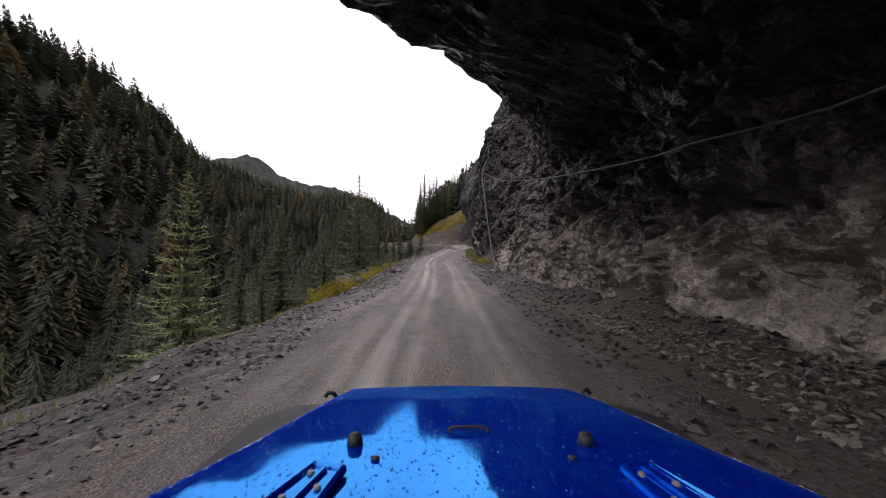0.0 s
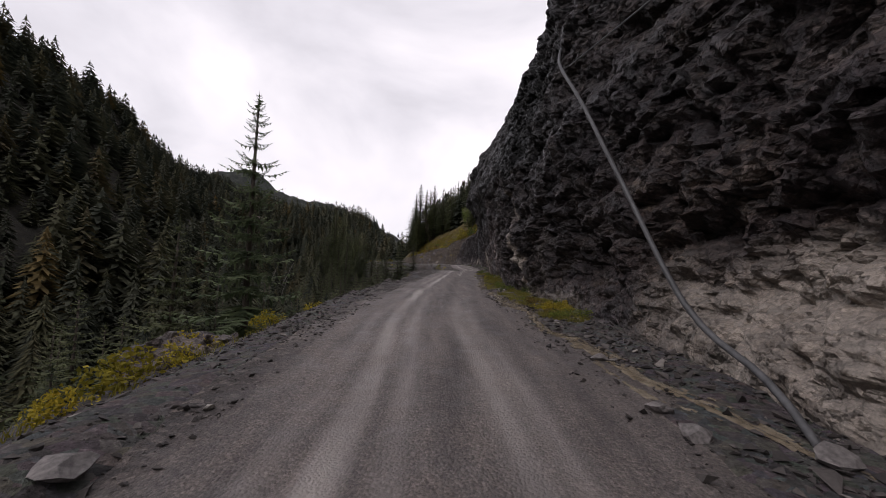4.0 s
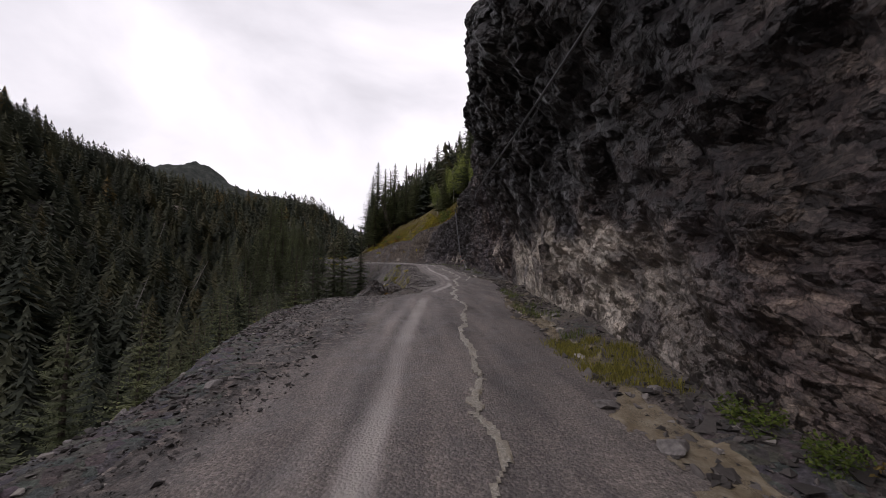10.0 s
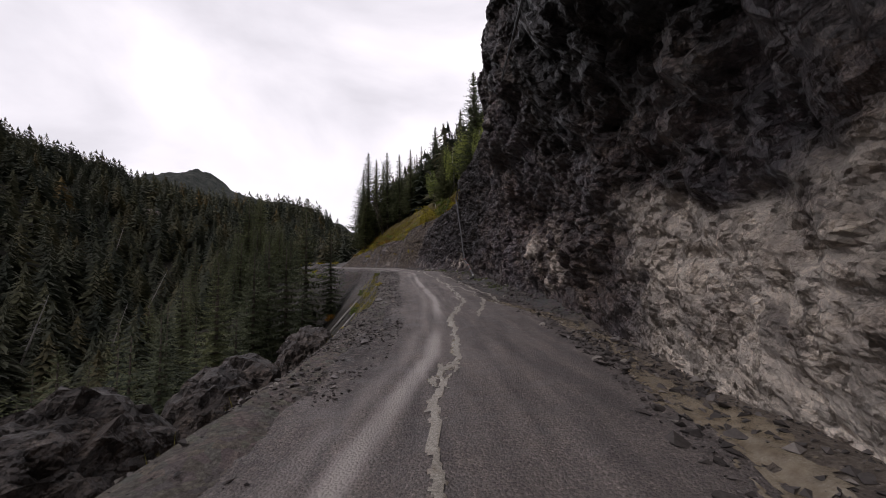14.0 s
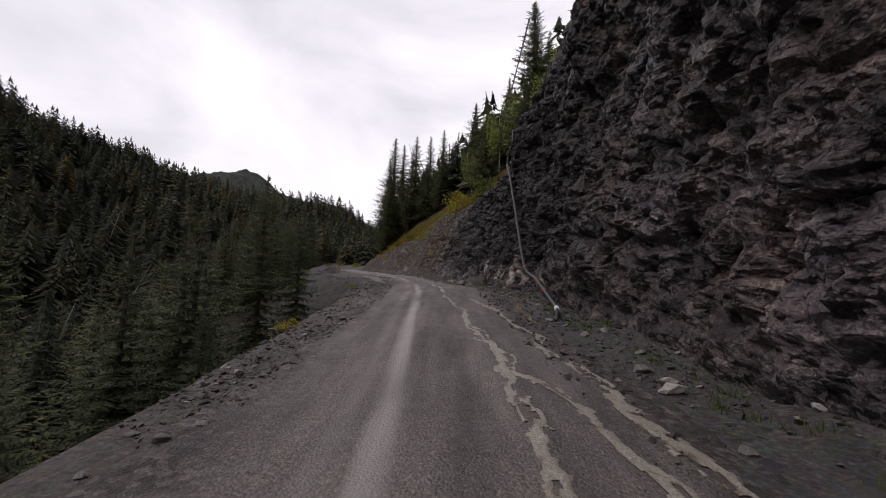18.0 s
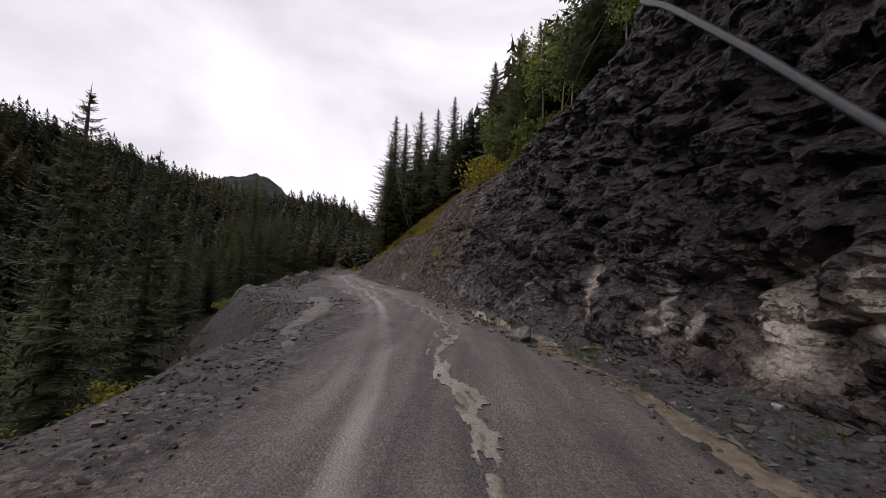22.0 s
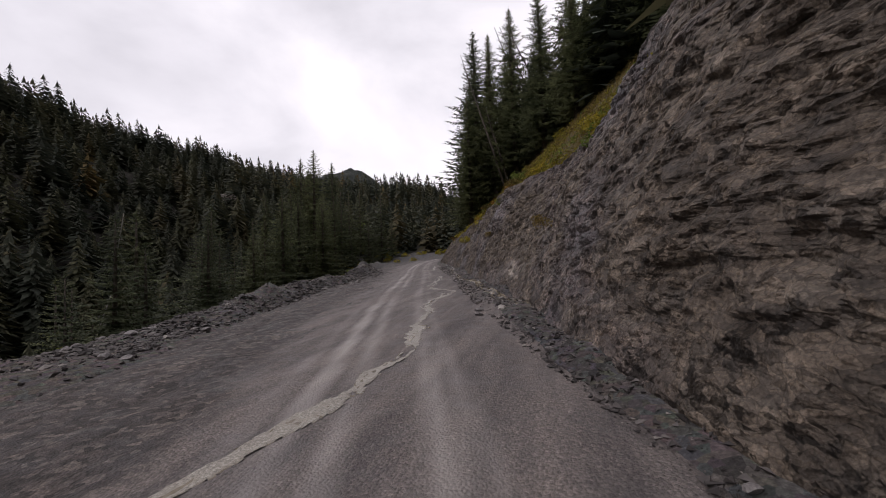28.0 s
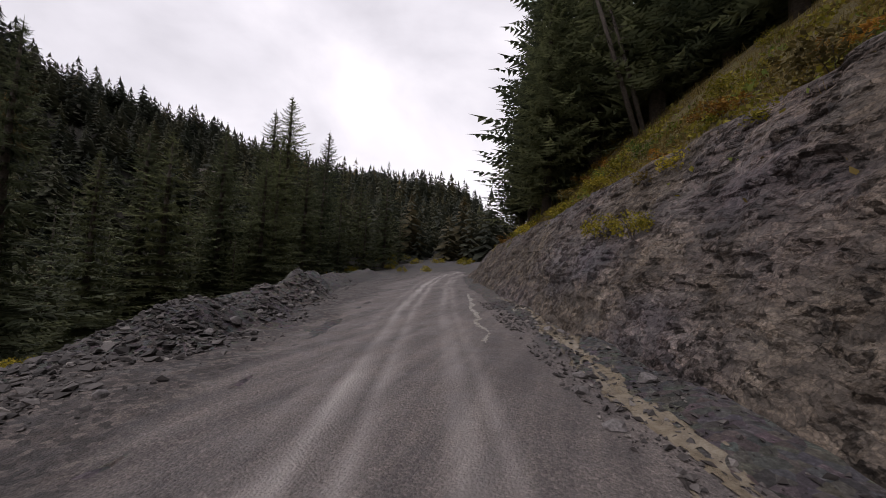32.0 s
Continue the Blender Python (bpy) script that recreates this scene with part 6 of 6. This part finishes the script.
outcrop(-5.85, 25.2, 1.0, 1.8, 0.7, 0.14, "grey rock outcrop on the road's outer edge", 201, 1.25, 0.1)
outcrop(-5.4, 31.5, 1.0, 1.8, 0.7, 0.1, "grey rock outcrop on the road's outer edge", 211, 1.25, 0.1)
for x_, y_, sx_, sy_, sz_, lift_, seed_ in ((-0.5, 76.4, 1.2, 2.6, 2.4, 0.0, 221), (-0.3, 81.0, 1.1, 2.8, 2.3, -0.2, 231), (-1.9, 79.0, 1.2, 3.0, 2.4, -0.7, 235), (0.2, 86.0, 1.0, 2.4, 1.8, -0.3, 237)):
    outcrop(x_, y_, sx_, sy_, sz_, lift_, "dark red-brown rock bluff below the road", seed_, 0.6, 0.0, 0.3)
kept_rng, rng = rng, np.random.default_rng(77)
for x, y, s, key in ((-5.75, 22.6, 0.75, "yellow"), (-6.1, 22.0, 0.8, "yellow"), (-4.75, 22.95, 0.32, "yellow"), (-5.0, 23.6, 0.28, "tawny"), (-4.75, 24.6, 0.3, "yellow"), (-4.85, 25.4, 0.34, "yellow"), (-4.95, 26.5, 0.4, "yellow"), (-4.9, 27.8, 0.55, "yellow"), (-5.0, 30.0, 0.6, "yellow")):
    shrub(key, x, y, s, "yellowing shrub beside the rock outcrop on the verge", 0.9)
for x, y, z, s, key in ((-0.1, 73.2, 3.75, 0.75, "orange"), (-0.55, 73.6, 3.6, 0.6, "orange"), (-0.7, 72.9, 3.4, 0.6, "yellow"), (0.2, 74.6, 3.9, 0.5, "tawny")):
    shrub(key, x, y, s, "orange autumn shrub on the brink of the drop", 0.9).location.z = z
for k in range(42):
    y = rng.uniform(33, 58)
    x = float(cliff_x(np.array(y), np.array(0.0))) - rng.uniform(0.0, 0.9)
    shrub(str(rng.choice(("green", "yellow", "tawny", "green"))), x, y, rng.uniform(0.22, 0.5), "low weedy shrub at the foot of the rock face", 0.75)
rng = kept_rng
for x, y, turn in ((3.3, 38.6, 2.3), (3.2, 43.5, 0.4), (1.3, 102.3, 0.5), (0.4, 105.6, 2.2)):
    z = ground_at(x, y) + 0.05
    c, d = math.cos(turn), math.sin(turn)
    stick = new("fallen_branch", tube("fallen_branch", [(x - c * 0.5, y - d * 0.5, z), (x - c * 0.1, y - d * 0.12, z + 0.05), (x + c * 0.45, y + d * 0.4, z + 0.03), (x + c * 0.8, y + d * 0.85, z + 0.08)], 0.015, DEADWOOD, 6, 0.4))
    part("twig", tube("twig", [(x, y, z + 0.04), (x + d * 0.3, y - c * 0.25, z + 0.12)], 0.007, DEADWOOD, 5, 0.5), stick)
    tagged(stick, "bleached fallen branch on the gravel verge", "branch", "fallen branches")
outcrop(-104, 243, 6, 6, 2.6, 1.2, "grey rock ledge among the trees", 241, 1.6, 0.25)

CULVERT = stain_material("rusty_galvanised_pipe", (0.1, 0.09, 0.085), (0.26, 0.24, 0.22), 0.5, 12, 0.004)
cp = []
for i in range(46):
    cp.append((-4.15 + i * 0.012, 18.55 + i * 0.006, 0.66))
me = tube("culvert_pipe", cp, 0.08, CULVERT, 16)
vco = np.zeros(len(me.vertices) * 3)
me.vertices.foreach_get("co", vco)
vco = vco.reshape(-1, 3)
ctr = np.array(cp)
idx = np.minimum(np.arange(len(vco)) // 16, 45)
rel = vco - ctr[idx]
vco = ctr[idx] + rel * np.where(idx % 3 == 0, 1.14, 1.0)[:, None]
me.vertices.foreach_set("co", vco.ravel())
tagged(new("culvert_pipe", me), "short corrugated metal drain pipe sticking out of the verge", "pipe")


# ---- the off-road vehicle, standing where the drive begins ----
def paint_material():
    """Blue metallic lacquer: a deep blue body under a glossy azure flake layer."""
    m, n, l, b = mat("glossy_blue_paint", 0.1)
    v = place_node(n, l)
    flake = noise_node(n, l, v, 900, 2, 0.5)
    dust = noise_node(n, l, v, 3.0, 5, 0.6)
    c = ramp_node(n, l, flake.outputs["Fac"], ((0.35, (0.002, 0.02, 0.5)), (0.65, (0.003, 0.03, 0.62))))
    l.new(c.outputs["Color"], b.inputs["Base Color"])
    b.inputs["Roughness"].default_value = 0.45
    b.inputs["Specular IOR Level"].default_value = 0.0
    coat = n.new("ShaderNodeBsdfAnisotropic")
    coat.inputs["Color"].default_value = (0.05, 0.35, 0.8, 1)
    rr = ramp_node(n, l, dust.outputs["Fac"], ((0.3, (0.04, 0.04, 0.04)), (0.7, (0.1, 0.1, 0.1))))
    l.new(rr.outputs["Color"], coat.inputs["Roughness"])
    mix = n.new("ShaderNodeMixShader")
    mix.inputs["Fac"].default_value = 0.6
    out = [k for k in n if k.type == "OUTPUT_MATERIAL"][0]
    l.new(b.outputs["BSDF"], mix.inputs[1])
    l.new(coat.outputs["BSDF"], mix.inputs[2])
    l.new(mix.outputs["Shader"], out.inputs["Surface"])
    return m


def water_drop_material():
    m, n, l, b = mat("rain_drop_water", 0.03)
    b.inputs["Base Color"].default_value = (0.9, 0.95, 1, 1)
    b.inputs["Transmission Weight"].default_value = 1.0
    b.inputs["IOR"].default_value = 1.33
    return m


PAINT = paint_material()
DROP = water_drop_material()
BLACK = stain_material("black_textured_plastic", (0.012, 0.012, 0.013), (0.035, 0.035, 0.037), 0.6, 60, 0.002)
FLARE = stain_material("weathered_grey_flare_plastic", (0.014, 0.014, 0.015), (0.028, 0.028, 0.03), 0.65, 40, 0.002)
TYRE = stain_material("muddy_black_tyre_rubber", (0.015, 0.014, 0.013), (0.06, 0.052, 0.045), 0.85, 8, 0.006)
STEEL = stain_material("grey_painted_steel_rim", (0.16, 0.16, 0.165), (0.28, 0.28, 0.285), 0.45, 12, 0.002)
GLASS = mat("headlight_glass", 0.08)[0]
JX, FRONT, BACK = 0.09, 2.1, 0.55


def hood_half(y):
    return np.interp(y, (BACK, 0.81, 1.06, 1.54, 1.9, 2.03, FRONT), (0.8, 0.75, 0.685, 0.615, 0.6, 0.585, 0.55))


def hood_z(u, y):
    crown = np.interp(y, (BACK, 0.81, 1.06, 1.54, 1.9, 2.03, FRONT), (1.385, 1.365, 1.342, 1.288, 1.222, 1.17, 1.09))
    return crown - 0.02 * u**2 - 0.045 * np.clip(np.abs(u) - 0.86, 0, 1) / 0.14


def boxy(name, size, at, material, bevel=0.02):
    bm = bmesh.new()
    bmesh.ops.create_cube(bm, size=1.0, matrix=Matrix.Translation(at) @ Matrix.Diagonal((*size, 1)))
    bmesh.ops.bevel(bm, geom=list(bm.edges), offset=bevel, segments=2, affect="EDGES")
    return bm_mesh(name, bm, material, False)


def ring(name, at, radius, width, material, bore=0.0, sides=28):
    """A wheel or disc with its axis across the car."""
    bm = bmesh.new()
    rows = []
    prof = [(bore, -width / 2), (radius * 0.9, -width / 2), (radius, -width * 0.32), (radius, width * 0.32), (radius * 0.9, width / 2), (bore, width / 2)]
    for k in range(sides):
        a = k * 2 * math.pi / sides
        rows.append([bm.verts.new((at[0] + x, at[1] + r_ * math.cos(a), at[2] + r_ * math.sin(a))) for r_, x in prof])
    for k in range(sides):
        for i in range(len(prof) - 1):
            p, q = rows[k], rows[(k + 1) % sides]
            bm.faces.new((p[i], q[i], q[i + 1], p[i + 1]))
    bmesh.ops.remove_doubles(bm, verts=bm.verts, dist=1e-5)
    bmesh.ops.recalc_face_normals(bm, faces=bm.faces)
    return bm_mesh(name, bm, material, True)


car = new("off_road_vehicle")
tagged(car, "blue off-road vehicle front wet with rain drops on the gravel road", "car")
hu, hy = np.meshgrid(np.linspace(-1, 1, 41), np.linspace(BACK, FRONT, 40))
hood = part("hood", grid_mesh("hood", JX + hu * hood_half(hy), hy, hood_z(hu, hy), PAINT), car, "glossy metallic blue hood")
for sgn in (-1, 1):
    sy = np.linspace(BACK, FRONT - 0.03, 24)
    sx = JX + sgn * (hood_half(sy) + 0.004)
    drop_ = np.linspace(0, 1, 6)
    SX = sx[None] + sgn * 0.03 * drop_[:, None]
    SZ = hood_z(np.ones(24), sy)[None] - 0.012 - 0.4 * drop_[:, None]
    part("side_panel", grid_mesh("side_panel", SX, np.repeat(sy[None], 6, 0), SZ, PAINT), car)
    fy = np.linspace(0.9, 2.12, 20)
    fu = np.linspace(0, 1, 7)
    FY, FU = np.meshgrid(fy, fu)
    arch = 1.11 - 0.1 * step(1.98, 2.12, FY) - 0.12 * step(1.25, 0.9, FY)
    part("fender_flare", grid_mesh("fender_flare", JX + sgn * (np.interp(FY, (0.9, 1.5, 2.12), (0.7, 0.6, 0.56)) * (1 - FU) + FU * np.interp(FY, (0.9, 1.9, 2.12), (0.97, 0.98, 0.9))), FY, arch - 0.05 * FU**3, FLARE), car, "weathered dark grey fender flare")
    wheel = part("wheel", ring("wheel", (JX + sgn * 0.82, 1.55, 0.45), 0.42, 0.26, TYRE, 0.2), car)
    part("rim", ring("rim", (JX + sgn * 0.86, 1.55, 0.45), 0.205, 0.16, STEEL, 0.03), wheel)
    part("headlight", ring("headlight", (0, 0, 0), 0.09, 0.05, GLASS, 0.0, 20), car).matrix_basis = pose(JX + sgn * 0.42, 2.16, 0.93, 0, 0, 90)
    stop = bmesh.new()
    bmesh.ops.create_cone(stop, cap_ends=True, segments=18, radius1=0.021, radius2=0.016, depth=0.032)
    bmesh.ops.bevel(stop, geom=[e for e in stop.edges if abs(e.verts[0].co.z - e.verts[1].co.z) < 1e-4 and e.verts[0].co.z > 0], offset=0.004, segments=2, affect="EDGES")
    part("bump_stop", bm_mesh("bump_stop", stop, BLACK, True), car, "black rubber bump stop").location = (JX + sgn * 0.294 - 0.015, 1.02, float(hood_z(np.array(0.4), np.array(1.02))) + 0.012)
    noz = bmesh.new()
    bmesh.ops.create_uvsphere(noz, u_segments=12, v_segments=6, radius=0.009, matrix=Matrix.Diagonal((1.2, 1, 0.7, 1)))
    part("washer_nozzle", bm_mesh("washer_nozzle", noz, BLACK, True), car).location = (JX + sgn * 0.226 - 0.015, 0.92, float(hood_z(np.array(0.3), np.array(0.92))) + 0.003)
    hb = bmesh.new()
    shape = ((-0.038, 0.088), (0.038, 0.088), (0.058, -0.085), (-0.058, -0.085))
    low = [hb.verts.new((x_, y_, -0.006)) for x_, y_ in shape]
    mid = [hb.verts.new((x_, y_, 0.008)) for x_, y_ in shape]
    rim_ = [hb.verts.new((x_ * 0.8, y_ * 0.9, 0.012)) for x_, y_ in shape]
    pan = [hb.verts.new((x_ * 0.7, y_ * 0.85, 0.004)) for x_, y_ in shape]
    for lo_ring, hi_ring in ((low, mid), (mid, rim_), (rim_, pan)):
        for k in range(4):
            hb.faces.new((lo_ring[k], lo_ring[(k + 1) % 4], hi_ring[(k + 1) % 4], hi_ring[k]))
    hb.faces.new(pan)
    bmesh.ops.recalc_face_normals(hb, faces=hb.faces)
    bmesh.ops.bevel(hb, geom=list(hb.edges), offset=0.002, segments=2, affect="EDGES")
    hinge = part("hinge", bm_mesh("hinge", hb, PAINT), car, "raised blue hood hinge with bolts")
    hinge.location = (JX + sgn * 0.345, 0.77, float(hood_z(np.array(0.45), np.array(0.77))) + 0.006)
    hinge.rotation_euler = (0, 0, sgn * 0.22)
    part("rib", boxy("rib", (0.012, 0.135, 0.01), (0, 0, 0.008), PAINT, 0.003), hinge)
    for x_, k in ((-0.02, 0.045), (0.02, 0.0), (-0.025, -0.045)):
        bolt = bmesh.new()
        bmesh.ops.create_cone(bolt, cap_ends=True, segments=10, radius1=0.008, radius2=0.006, depth=0.006)
        part("bolt", bm_mesh("bolt", bolt, STEEL), hinge).location = (x_, k, 0.008)
    latch = part("hood_latch", tube("hood_latch", [(0, 0, 0), (0.008, 0.015, 0.02), (0.03, 0.022, 0.026), (0.045, 0.015, 0.005)], 0.011, BLACK, 8), car, "black rubber hood latch")
    latch.matrix_basis = pose(JX + sgn * 0.61, 1.97, 1.15, 0, 0, 0 if sgn > 0 else 180)
handle = tube("tie_down_loop", smooth_line([(-0.055, 0, 0), (-0.05, 0.004, 0.007), (-0.035, 0.006, 0.011), (0.035, 0.006, 0.011), (0.05, 0.004, 0.007), (0.055, 0, 0)], 0.012), 0.0045, BLACK, 8)
part("tie_down_loop", handle, car, "black tie-down loop").location = (JX - 0.015, 1.1, float(hood_z(np.array(0.0), np.array(1.1))) + 0.002)
part("grille", boxy("grille", (1.12, 0.09, 0.5), (JX, 2.12, 0.86), PAINT, 0.03), car)
for k in range(7):
    part("grille_slot", boxy("grille_slot", (0.045, 0.05, 0.26), (JX - 0.24 + k * 0.08, 2.155, 0.88), BLACK, 0.015), car)
part("bumper", boxy("bumper", (1.5, 0.2, 0.18), (JX, 2.3, 0.6), BLACK, 0.04), car, "black plastic front bumper")
part("cowl", boxy("cowl", (1.62, 0.22, 0.1), (JX, 0.43, 1.32), PAINT, 0.03), car)
part("firewall", boxy("firewall", (1.5, 0.06, 0.8), (JX, 0.42, 0.9), BLACK, 0.02), car)
part("frame_rail", boxy("frame_rail", (0.9, 1.7, 0.14), (JX, 1.45, 0.48), BLACK, 0.02), car)
part("axle", ring("axle", (JX, 1.55, 0.45), 0.06, 1.5, BLACK, 0.0, 14), car)
dr = np.random.default_rng(3)
dv, df, nb = [], [], 0
tmp = bmesh.new()
bmesh.ops.create_icosphere(tmp, subdivisions=1, radius=1.0)
tv, tf = np.array([v.co[:] for v in tmp.verts]), np.array([[v.index for v in f.verts] for f in tmp.faces])
tmp.free()
for _ in range(5200):
    u, yy = dr.uniform(-0.95, 0.95), dr.uniform(BACK + 0.03, FRONT - 0.12)
    size = 0.0012 + 0.0026 * dr.random() ** 2.5
    q = tv * np.array([size, size * dr.uniform(1, 1.5), size * 0.32])
    dv.append(q + np.array([JX + u * float(hood_half(yy)), yy, float(hood_z(np.array(u), np.array(yy))) + size * 0.12]))
    df.append(tf + nb)
    nb += len(tv)
part("beaded_water", raw_mesh("beaded_water", np.concatenate(dv), np.concatenate(df), DROP, smooth=True), car, "beaded rain drops")
